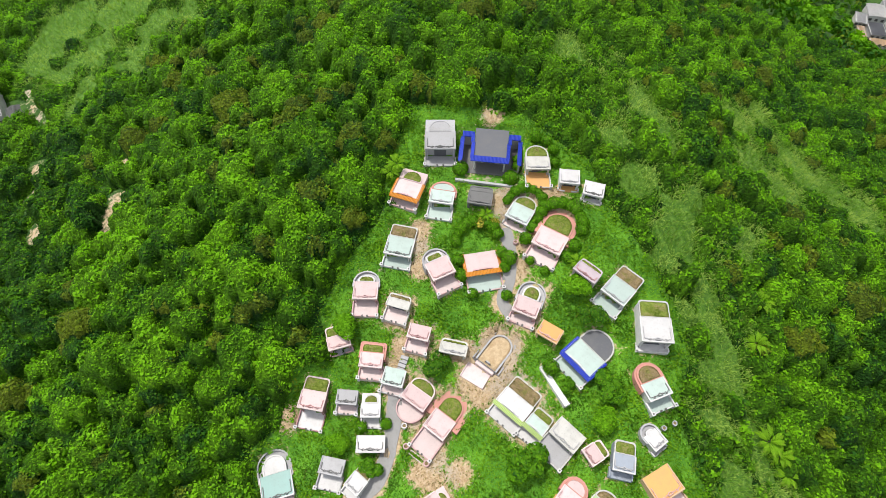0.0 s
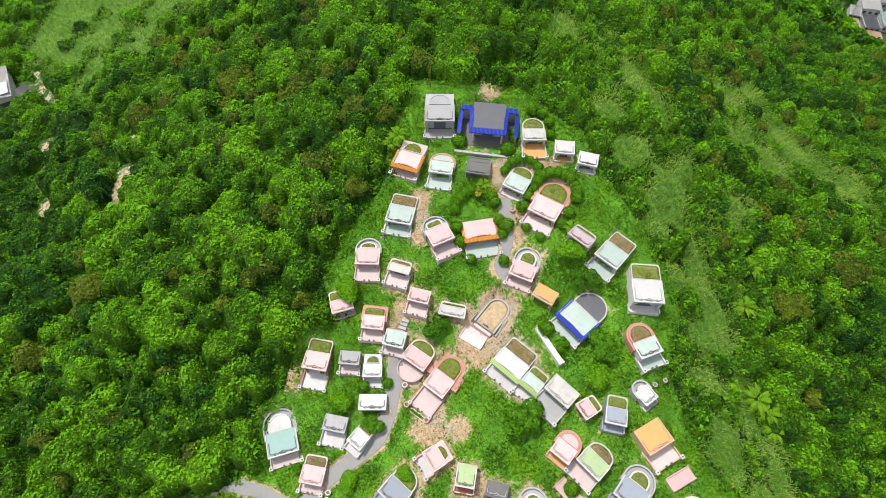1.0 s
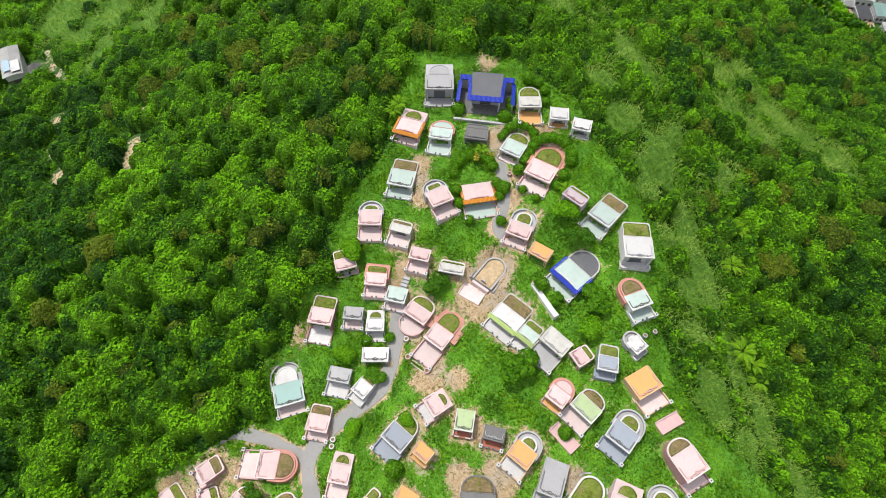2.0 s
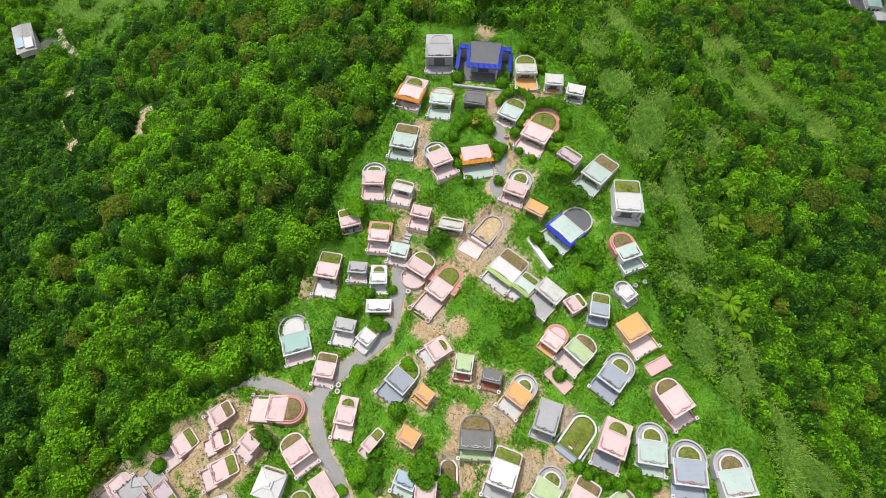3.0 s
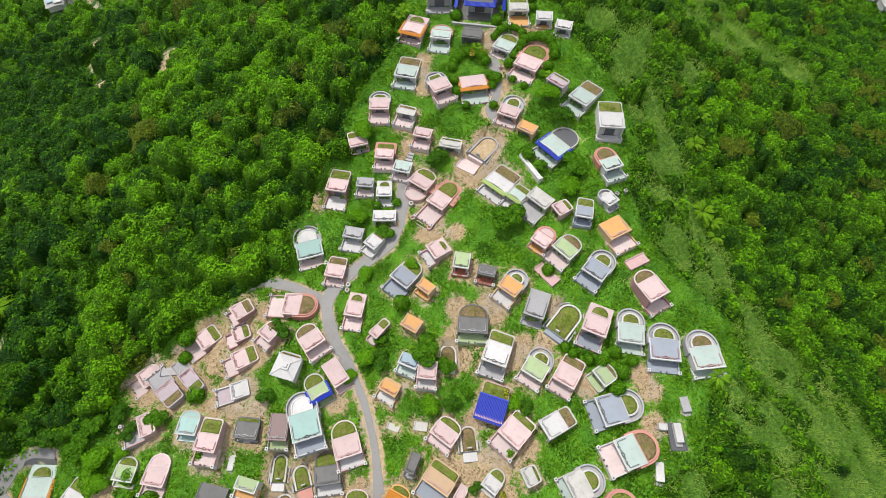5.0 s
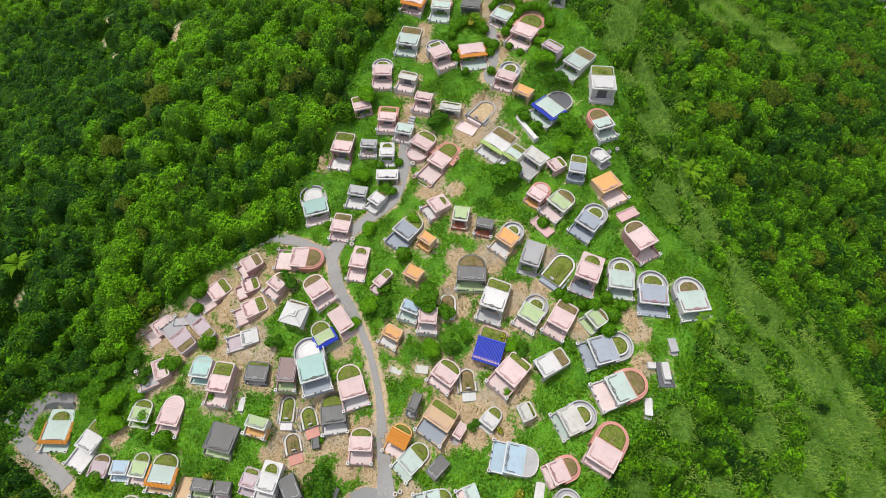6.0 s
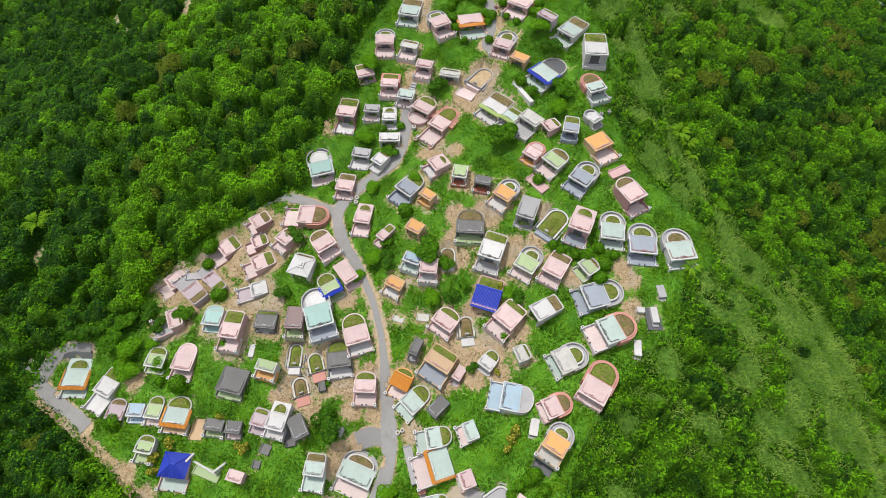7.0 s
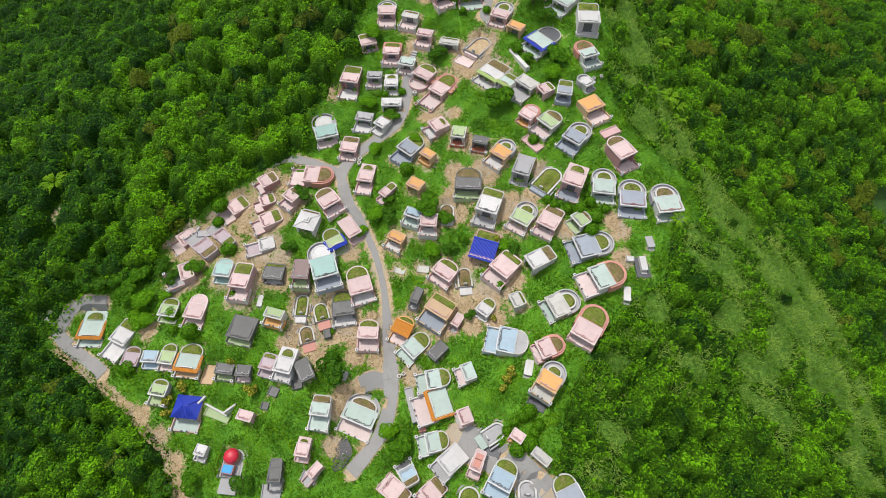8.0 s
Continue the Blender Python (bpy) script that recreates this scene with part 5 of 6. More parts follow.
# ---- the red-domed grave ----
def build_dome(x, y, z):
    root = tagged(new("dome_grave"), "grave with a red enamel dome and cyan tiled altar", "grave")
    root.matrix_basis = pose(x, y, z, 0, 0, -8)
    dome = bmesh.new()
    bmesh.ops.create_uvsphere(dome, u_segments=24, v_segments=12, radius=1.2, matrix=Matrix.Diagonal((1, 1, 0.62, 1)))
    bmesh.ops.translate(dome, verts=dome.verts, vec=(0, 1.2, 0.9))
    part("dome", dome, PAINT["red"], root, "glossy red dome")
    drum = bmesh.new()
    bmesh.ops.create_cone(drum, cap_ends=True, segments=24, radius1=1.3, radius2=1.24, depth=1.6, matrix=Matrix.Translation((0, 1.2, 0.1)))
    part("drum", drum, PAINT["rose"], root)
    part("altar", boxes((-0.95, 0.95, -1.5, 0.0, -0.6, 0.8), bevel=0.04), PAINT["rose"], root)
    part("altar_top", boxes((-0.8, 0.8, -1.35, -0.15, 0.8, 0.88), bevel=0.02), PAINT["cyan"], root, "cyan altar top")


build_dome(-33.9, -49.2, -18.6)

# A bed of black gravel with pale stones.
rng = np.random.default_rng(77)
bed = tagged(new("gravel_bed"), "ragged bed of black gravel with pale stones", "gravel")
bed.matrix_basis = pose(-16.2, -47.9, float(ground(-16.2, -47.9)) + 0.02, 0, 0, -8)
edge = [((1.45 + 0.22 * math.sin(3 * a + 1) + 0.12 * math.sin(7 * a)) * math.cos(a), (2.5 + 0.3 * math.sin(2 * a) + 0.15 * math.sin(5 * a)) * math.sin(a)) for a in (2 * math.pi * i / 28 for i in range(28))]
rise = float(ground(-16.2, -45.9) - ground(-16.2, -49.9)) / 4.0
bm = prism(bmesh.new(), edge, -0.5, 0.1)
for v in bm.verts:
    v.co.z += v.co.y * rise
part("gravel", bm, PAINT["iron"], bed)
for i in range(46):
    a, r = rng.uniform(0, 6.28), rng.random() ** 0.5
    px, py, size = 1.35 * r * math.cos(a), 2.3 * r * math.sin(a), rng.uniform(0.05, 0.14)
    bm = bmesh.new()
    bmesh.ops.create_icosphere(bm, subdivisions=1, radius=size, matrix=Matrix.Translation((px, py, 0.1 + py * rise)) @ Matrix.Diagonal((1, 0.8, 0.6, 1)))
    part("stone", bm, PAINT["wh"] if i % 5 == 0 else PAINT["dk"], bed)

# A planter and round flower pots beside the forecourts.
root = tagged(new("planter"), "long concrete planter with low clipped plants", "planter")
root.matrix_basis = pose(-3.4, 12.2, -2.3, 0, 0, -37)
part("trough", prism(bmesh.new(), [(-1.3, -0.3), (1.3, -0.3), (1.3, 0.3), (-1.3, 0.3)], -0.4, 0.4, [(-1.2, -0.2), (1.2, -0.2), (1.2, 0.2), (-1.2, 0.2)]), PAINT["pf"], root)
rng = np.random.default_rng(78)
spot = np.column_stack([rng.uniform(-1.15, 1.15, 260), rng.uniform(-0.18, 0.18, 260), rng.uniform(0.2, 0.5, 260)])
leaves = new("plants", leaf_mesh("plants", spot, rng.normal(size=(260, 3)) * 0.6 + (0, 0, 1), rng.uniform(0.06, 0.14, 260), HEDGE, rng.random(260), 1.4, 79))
leaves.parent = root


def pot(x, y, r, paint):
    root = tagged(new("flower_pot"), f"round {WORDS.get(paint, paint)} flower pot with dark soil", "flower pot", "flower pots")
    root.matrix_basis = pose(x, y, float(ground(x, y)) + 0.05)
    ring = [(r * math.cos(a), r * math.sin(a)) for a in (2 * math.pi * i / 16 for i in range(16))]
    part("wall", prism(bmesh.new(), ring, -0.4, 0.5, [(0.62 * p, 0.62 * q) for p, q in ring]), PAINT[paint], root)
    part("soil", prism(bmesh.new(), [(0.64 * p, 0.64 * q) for p, q in ring], -0.3, 0.36), DRY_SOD, root)


for x, y, r, paint in ((-5.0, 13.6, 0.42, "pk"), (-2.2, 11.4, 0.42, "pk"), (-5.3, 16.2, 0.4, "wh"), (-15.4, 2.6, 0.38, "wh"), (-15.5, 1.7, 0.38, "wh"), (17.9, -18.0, 0.32, "wh"), (18.5, -15.0, 0.4, "wh"), (-6.4, -36.2, 0.34, "wh"), (-7.1, -36.5, 0.34, "wh"), (10.6, 40.6, 0.35, "pk"), (29.9, 15.6, 0.34, "gy"), (28.4, 15.0, 0.34, "gy")):
    pot(x, y, r, paint)

# The white kerb of an overgrown plot.
for x, y, turn, length in ((-37.2, -41.0, -26, 4.6), (-34.4, -41.2, 40, 2.2), (-39.6, -39.6, 52, 1.6)):
    ob = tagged(shape("plot_kerb", boxes((-length / 2, length / 2, -0.16, 0.16, -0.8, 0.7), bevel=0.03), PAINT["wh"]), "white concrete kerb of an overgrown plot", "kerb", "plot kerbs")
    ob.matrix_basis = pose(x, y, float(ground(x, y)) + 0.1, 0, 0, turn)


# ---- houses beyond the woods ----
def house(x, y, turn, wide, deep, high, roof, wall, pitch=0.16):
    """A far house: walls with windows and a door, a pitched roof with overhang."""
    root = tagged(new("house"), f"distant house with a {roof[0]} roof among the trees", "house", "distant houses")
    root.matrix_basis = pose(x, y, float(ground(x, y)) + 0.1, 0, 0, turn)
    part("wall", boxes((-wide / 2, wide / 2, -deep / 2, deep / 2, -3, high), bevel=0.03), PAINT[wall], root)
    for s in (-1, 1):
        bm = bmesh.new()
        rise = wide * pitch
        vs = [bm.verts.new(c) for c in ((s * (wide / 2 + 0.4), -deep / 2 - 0.4, high - 0.05), (s * (wide / 2 + 0.4), deep / 2 + 0.4, high - 0.05), (0, deep / 2 + 0.4, high + rise), (0, -deep / 2 - 0.4, high + rise))]
        bm.faces.new(vs)
        bmesh.ops.solidify(bm, geom=bm.faces[:], thickness=0.2)
        part("roof", bm, PAINT[roof[1]], root)
    for i in range(3):
        wx = -wide / 2 + wide * (i + 0.5) / 3
        for level in range(max(1, int(high / 3))):
            win = part("window", boxes((wx - 0.6, wx + 0.6, -deep / 2 - 0.05, -deep / 2 + 0.02, level * 3 + 1.0, level * 3 + 2.2)), PAINT["ink"], root)
            part("sill", boxes((wx - 0.7, wx + 0.7, -deep / 2 - 0.15, -deep / 2, level * 3 + 0.9, level * 3 + 1.0)), PAINT["wh"], win)
    return root


shed = house(-94.4, 82.6, 28, 3.4, 9.5, 3.6, ("patched white metal", "wh"), "ws", 0.05)
part("roof_sheet", boxes((-1.6, -0.1, -3.6, 0.2, 3.95, 4.0), bevel=0.01), PAINT["lb"], shed, "pale blue roof sheet")
part("roof_sheet", boxes((0.0, 1.8, -4.4, -0.6, 3.95, 4.0), bevel=0.01), PAINT["wh"], shed, "white roof sheet")
house(-88.2, 80.2, 28, 2.0, 2.4, 2.2, ("dark", "dk"), "ws")
TOWN = []
for row in ((190.5, 206, -10, 9, 10.5, 4, ("dark grey", "slate"), "ws", 0.03), (188.5, 196.8, -14, 9, 5, 2.6, ("orange", "be"), "ws", 0.03), (182.6, 205.5, -10, 3.5, 10, 2.6, ("orange", "be"), "ws", 0.03), (196, 221, -14, 10, 11, 5, ("white", "wh"), "wh", 0.06), (185.5, 216, -22, 6, 9, 4, ("grey", "gy"), "ws", 0.03),
            (200.5, 207, -12, 7, 12, 5, ("turquoise and white", "tq"), "wh", 0.05), (200, 193.5, -10, 6, 7, 4, ("white", "wh"), "ws", 0.05), (208, 198, -10, 7, 9, 5, ("dark grey", "slate"), "gy", 0.04), (207, 214, -14, 6, 9, 4, ("dark", "dk"), "ws", 0.05), (206, 226, -14, 8, 9, 5, ("grey", "gy"), "wh", 0.04), (209, 185, -8, 8, 9, 6, ("white", "wh"), "wh", 0.04), (216, 206, -10, 8, 10, 6, ("blue", "lb"), "wh", 0.05), (216, 190, -8, 7, 10, 5, ("grey", "gy"), "ws", 0.04), (214, 174, -6, 8, 9, 5, ("turquoise", "tq"), "wh", 0.05), (216, 222, -14, 8, 9, 4, ("white", "wh"), "wh", 0.05)):
    TOWN.append((195.5 + (row[0] - 190.5) * 0.8, 208 + (row[1] - 206) * 0.8, 2.2 + 0.45 * max(row[3:5])))
    house(195.5 + (row[0] - 190.5) * 0.8, 208 + (row[1] - 206) * 0.8, row[2], row[3] * 0.78, row[4] * 0.78, row[5] * 0.7, *row[6:])


# ---- trees and hedges inside the cemetery ----
def crown_points(rng, n, lobes=7, flat=0.75):
    """Leaves over the lobes of a crown of radius one: places and the ways that they face."""
    mid = rng.normal(size=(lobes, 3))
    mid /= np.linalg.norm(mid, axis=1, keepdims=True)
    mid[:, 2] = np.abs(mid[:, 2]) * 0.8 - 0.1
    mid[0] = (0, 0, 0.55)
    mid *= rng.uniform(0.42, 0.68, (lobes, 1))
    radius = rng.uniform(0.30, 0.52, lobes)
    which = rng.choice(lobes, n, p=radius**2 / (radius**2).sum())
    way = rng.normal(size=(n, 3))
    way[:, 2] = np.abs(way[:, 2]) * 1.1 - 0.25
    way /= np.linalg.norm(way, axis=1, keepdims=True)
    place = mid[which] + way * (radius[which] * rng.uniform(0.72, 1.06, n) ** 0.7)[:, None]
    place[:, 2] *= flat
    return place, way + rng.normal(size=(n, 3)) * 0.42


def trunk(bm, r, high, foot=-0.8):
    """A tapered, slightly bent trunk with limbs."""
    rings = []
    for k, (t, wide) in enumerate(((0, 1.3), (0.35, 1.0), (0.7, 0.8), (1, 0.4))):
        z = foot + (high - foot) * t
        rings.append([bm.verts.new((r * wide * math.cos(a * math.pi / 3) + 0.06 * high * math.sin(2.2 * t), r * wide * math.sin(a * math.pi / 3), z)) for a in range(6)])
    for a, b in zip(rings, rings[1:]):
        for i in range(6):
            bm.faces.new((a[i], a[(i + 1) % 6], b[(i + 1) % 6], b[i]))
    for k in range(4):
        p, q = Vector((0.04 * high, 0, high * 0.55)), Vector((math.cos(k * 1.7) * high * 0.45, math.sin(k * 1.7) * high * 0.45, high * 0.95))
        bmesh.ops.create_cone(bm, segments=5, radius1=r * 0.5, radius2=r * 0.15, depth=(q - p).length, matrix=Matrix.Translation((p + q) / 2) @ (q - p).to_track_quat("Z", "Y").to_matrix().to_4x4())
    return bm


def tree_kind(seed, n, material, tint, leaf=0.15):
    rng = np.random.default_rng(seed)
    place, way = crown_points(rng, n, 8)
    place[:, 2] += 1.05
    tints = np.clip(tint + rng.normal(size=n) * 0.12, 0, 1)
    crown = leaf_mesh("crown", place, way, rng.uniform(0.7, 1.3, n) * leaf, material, tints, 1.35, seed)
    root = tagged(new("tree"), "broad-leaved green tree beside the tombs", "tree", "trees among the tombs")
    ob = new("crown", crown)
    ob.parent = root
    part("trunk", trunk(bmesh.new(), 0.06, 1.0), BARK, root)
    return root


def ball_kind(seed):
    """A clipped bush, close-leaved, not quite round."""
    rng = np.random.default_rng(seed)
    n = 520
    way = rng.normal(size=(n, 3))
    way[:, 2] = np.abs(way[:, 2]) - 0.2
    way /= np.linalg.norm(way, axis=1, keepdims=True)
    lump = 1 + 0.07 * np.sin(3 * way[:, 0] + seed) * np.cos(4 * way[:, 1])
    place = way * (lump * rng.uniform(0.92, 1.02, n))[:, None] * (1, 1, 0.9) + (0, 0, 0.6)
    crown = leaf_mesh("crown", place, way + rng.normal(size=(n, 3)) * 0.35, rng.uniform(0.12, 0.24, n), HEDGE, np.clip(0.5 + rng.normal(size=n) * 0.2, 0, 1), 1.2, seed)
    root = tagged(new("clipped_bush"), "round clipped dark green bush", "bush", "clipped bushes")
    ob = new("crown", crown)
    ob.parent = root
    core = bmesh.new()
    bmesh.ops.create_icosphere(core, subdivisions=2, radius=0.86, matrix=Matrix.Translation((0, 0, 0.55)) @ Matrix.Diagonal((1, 1, 0.88, 1)))
    part("inner_core", core, HEDGE, root)
    stem = bmesh.new()
    bmesh.ops.create_cone(stem, cap_ends=True, segments=6, radius1=0.1, radius2=0.08, depth=1.4, matrix=Matrix.Translation((0, 0, -0.2)))
    part("stem", stem, BARK, root)
    return root


def palm_kind(seed):
    rng = np.random.default_rng(seed)
    root = tagged(new("fern_palm"), "palm-like tree fern with drooping bright fronds", "palm", "tree ferns")
    part("trunk", trunk(bmesh.new(), 0.07, 0.9), BARK, root)
    for k in range(9):
        a = k * 2 * math.pi / 9 + rng.uniform(-0.25, 0.25)
        reach = rng.uniform(0.75, 1.2)
        cs = []
        for i in range(9):
            t0 = i / 9
            for s in (-1, 1):
                r0 = 0.1 + t0 * 1.05 * reach
                z0 = 1.0 + 0.45 * math.sin(t0 * 2.6) - 0.35 * t0
                wide = 0.22 * math.sin(math.pi * (0.15 + 0.8 * t0))
                p = [(r0, 0, z0), (r0 + 0.12, 0, z0), (r0 + 0.30, s * wide, z0 - 0.09), (r0 + 0.22, s * wide, z0 - 0.10)]
                cs += [(u * math.cos(a) - v * math.sin(a), u * math.sin(a) + v * math.cos(a), q) for u, v, q in p]
        ob = new("frond", quads("frond", np.array(cs), WEED, np.full(len(cs) // 4, rng.uniform(0.7, 1.0))))
        ob.parent = root
    return root


def shrub_kind(seed):
    """A loose shrub with variegated yellow leaves."""
    rng = np.random.default_rng(seed)
    n = 420
    place, way = crown_points(rng, n, 9, 0.9)
    root = tagged(new("croton_shrub"), "loose shrub with variegated yellow-green leaves", "shrub", "variegated shrubs")
    ob = new("crown", leaf_mesh("crown", place + (0, 0, 0.75), way, rng.uniform(0.18, 0.34, n), CROTON, rng.uniform(0.2, 0.8, n), 1.8, seed))
    ob.parent = root
    part("stem", trunk(bmesh.new(), 0.05, 0.8), BARK, root)
    return root


TREES = [tree_kind(40 + k, 2300, LEAF, t, 0.115) for k, t in enumerate((0.45, 0.7, 0.3))]
BALLS = [ball_kind(60 + k) for k in range(3)]
PALMS = [palm_kind(80)]
SHRUBS = [shrub_kind(90)]
AWAY = {"tree": iter(TREES), "ball": iter(BALLS), "palm": iter(PALMS), "shrub": iter(SHRUBS)}
count = 0


def plant(kind, x, y, r, sink=0.0):
    """A tree or bush of that crown radius; the first of each pattern is the pattern itself."""
    global count
    count += 1
    kinds = {"tree": TREES, "ball": BALLS, "palm": PALMS, "shrub": SHRUBS}[kind]
    m = pose(x, y, float(ground(x, y)) - sink, 0, 0, (count * 77) % 360) @ Matrix.Diagonal((r, r, r * (0.62 if kind == "tree" else 0.95), 1))
    first = next(AWAY[kind], None)
    if first:
        first.matrix_basis = m
        return first
    ob = copy_thing(kinds[count % len(kinds)], m)
    ob.scale = (r, r, r * (0.62 if kind == "tree" else 0.95) * (0.9 + 0.2 * ((count * 37) % 10) / 10))
    return ob


plant("ball", 12.5, 37.6, 0.74)
plant("ball", 14.4, 35.9, 0.73)
plant("ball", 4.2, 33.4, 0.81)
plant("ball", 9.0, 32.9, 0.81)
plant("ball", 9.6, 38.2, 1.15)
plant("ball", 2.7, 52.7, 1.23)
plant("ball", 10.3, 50.8, 1.22)
plant("ball", 14.5, 22.8, 1.11)
plant("ball", -11.2, 16.2, 0.82)
plant("ball", -7.8, 16.5, 0.82)
plant("ball", -6.5, -1.6, 1.28)
plant("ball", -41.8, -4.7, 1.59)
plant("ball", -41.9, -7.7, 1.09)
plant("ball", 16.4, 2.5, 1.01)
plant("ball", 18.1, -9.3, 0.83)
plant("ball", 19.1, -10.2, 0.83)
plant("ball", 21.3, -11.2, 0.84)
plant("ball", 23.1, -11.5, 1.09)
plant("ball", 25.1, -10.2, 1.01)
plant("ball", 25.8, -13.0, 1.18)
plant("ball", 27.5, -11.6, 0.85)
plant("ball", 24.8, -15.3, 1.18)
plant("ball", -38.5, -13.9, 1.42)
plant("ball", -42.9, -28.9, 1.51)
plant("ball", -46.3, -28.2, 0.77)
plant("ball", -47.0, -25.4, 1.33)
plant("ball", -53.7, -34.0, 1.37)
plant("ball", -36.0, -23.0, 0.84)
plant("ball", 9.5, -23.5, 0.84)
plant("ball", 8.9, -47.0, 0.98)
plant("ball", 9.8, -45.7, 0.89)
plant("ball", 10.7, -44.7, 0.89)
plant("ball", 12.0, -43.9, 0.98)
plant("ball", 13.0, -43.3, 1.07)
plant("ball", 14.2, -45.3, 0.89)
plant("ball", 13.5, -46.3, 0.80)
plant("ball", 12.8, -47.8, 1.25)
plant("ball", 10.9, -48.5, 1.25)
plant("ball", -19.8, -29.1, 0.59)
plant("ball", -18.8, -28.9, 0.59)
for x, y, r in ((-56.0, -21.2, 2.6), (-52.4, -22.4, 2.2), (-60.2, -19.6, 2.4), (-50.4, -16.4, 1.9), (-54.2, -18.2, 2.2), (-51.2, -26.0, 1.6), (-63.8, -19.4, 2.3), (-57.5, -18.0, 2.0), (-48.6, -22.4, 1.3), (1.2, -16.4, 1.5), (3.4, -14.9, 1.2), (10.2, -16.6, 1.3), (12.0, -17.6, 1.4), (-9.6, -6.8, 1.2), (-4.6, 4.6, 1.3)):
    plant("tree", x, y, r)
plant("tree", -44.6, -52.6, 2.6)
plant("tree", 16.6, 20.4, 1.27)
plant("tree", 18.2, 32.5, 2.27)
plant("tree", 20.2, 29.3, 2.10)
plant("tree", 21.6, 19.7, 2.71)
plant("tree", 20.5, 16.2, 2.06)
plant("tree", -0.7, 23.6, 2.09)
plant("tree", -9.6, 11.0, 1.80)
plant("tree", -13.4, 28.8, 2.18)
plant("tree", -7.5, 58.4, 1.29)
plant("tree", 28.5, 9.2, 1.47)
plant("tree", -14.6, 13.8, 1.83)
plant("tree", -25.9, -4.4, 2.02)
plant("tree", -2.7, -9.3, 2.87)
plant("tree", -11.6, -9.0, 1.91)
plant("tree", -26.8, -14.8, 1.47)
plant("tree", -19.9, 5.7, 0.91)
plant("tree", -12.3, 3.6, 1.58)
plant("tree", -48.0, -19.2, 1.70)
plant("tree", -43.8, -17.6, 2.00)
plant("tree", -53.7, -25.9, 2.54)
plant("tree", -18.0, -35.1, 2.91)
plant("tree", -6.7, -47.3, 2.43)
plant("tree", -8.4, -44.6, 1.70)
plant("tree", -31.4, -52.2, 1.90)
plant("tree", -39.4, -52.0, 2.00)
plant("tree", -14.3, -12.1, 1.42)
plant("tree", 4.5, -27.6, 1.12)
plant("tree", 0.2, -11.3, 1.97)
plant("tree", -2.2, -16.5, 1.75)
plant("tree", -9.3, -9.9, 1.82)
plant("tree", 10.3, 11.1, 3.28)
for x, y, r in ((10.4, -37.4, 1.0), (9.8, -38.6, 0.8), (9.4, -39.8, 0.7), (8.4, -28.6, 0.6), (7.6, -9.6, 0.9), (9.2, -15.4, 0.7), (-35.2, -34.1, 0.7), (-30.6, -38.8, 1.0), (-31.8, -38.2, 0.7), (-45.5, -39.5, 1.0), (-43.4, -37.6, 1.0), (-45.4, -41.6, 0.9), (5.6, 43.6, 1.0), (7.6, 43.8, 0.8)):
    plant("shrub", x, y, r)
plant("palm", 18.8, 36.4, 1.15)
plant("palm", -7.1, 52.9, 1.42)
plant("palm", -8.0, 51.5, 1.24)
plant("palm", 39.0, -14.1, 1.44)
plant("palm", 6.4, 44.7, 1.01)


for x, y, r in ((-73.5, -0.5, 2.2), (46.5, 33, 1.6), (44.5, 27, 1.5), (43.5, 14, 1.8), (44.8, 12.3, 1.5), (45.5, 10, 1.4), (47, 30, 1.3)):
    plant("palm", x, y, r)


def hedge(x, y, turn, wide, deep, y0, r=0.7):
    """Clipped bushes in a horseshoe round a mound."""
    a = radians(turn)
    line = arch_outline(wide, y0, deep, 0.0, 9)[1:] + [(-wide / 2, y0)]
    line = [line[0]] + [((p[0] + q[0]) / 2, (p[1] + q[1]) / 2) for p, q in zip(line, line[1:])] + [line[-1]]
    kept = []
    for p in line:
        if all(math.hypot(p[0] - q[0], p[1] - q[1]) > r * 1.15 for q in kept):
            kept.append(p)
            plant("ball", x + p[0] * math.cos(a) - p[1] * math.sin(a), y + p[0] * math.sin(a) + p[1] * math.cos(a), r * (0.9 + 0.05 * (len(kept) % 5)))


hedge(14.24, 50.94, 0.0, 5.4, 6.0, 1.6, 0.85)
hedge(10.66, 43.48, -30.4, 5.4, 5.7, 2.0, 0.75)
hedge(14.54, 38.67, -30.9, 6.6, 8.0, 0.6, 0.95)
hedge(5.84, 36.16, 9.6, 6.4, 8.0, 0.3, 0.9)


# ---- woods, silvergrass and weeds ----
rng = np.random.default_rng(11)


def in_view(x, y):
    """The stretch of land that the walk overlooks."""
    return (y > -88 + 6 * waves(x, y, 20, 41)) & (y < 118) & (np.abs(x) < np.maximum(74, 74 + 0.40 * (y + 58)) + 4 * waves(x, y, 20, 42)) & (np.abs(x) < 124)


def scattered(step, x0, x1, y0, y1, jitter=0.48):
    x, y = np.meshgrid(np.arange(x0, x1, step), np.arange(y0, y1, step))
    x[1::2] += step / 2
    return (x + rng.uniform(-jitter, jitter, x.shape) * step).ravel(), (y + rng.uniform(-jitter, jitter, y.shape) * step).ravel()


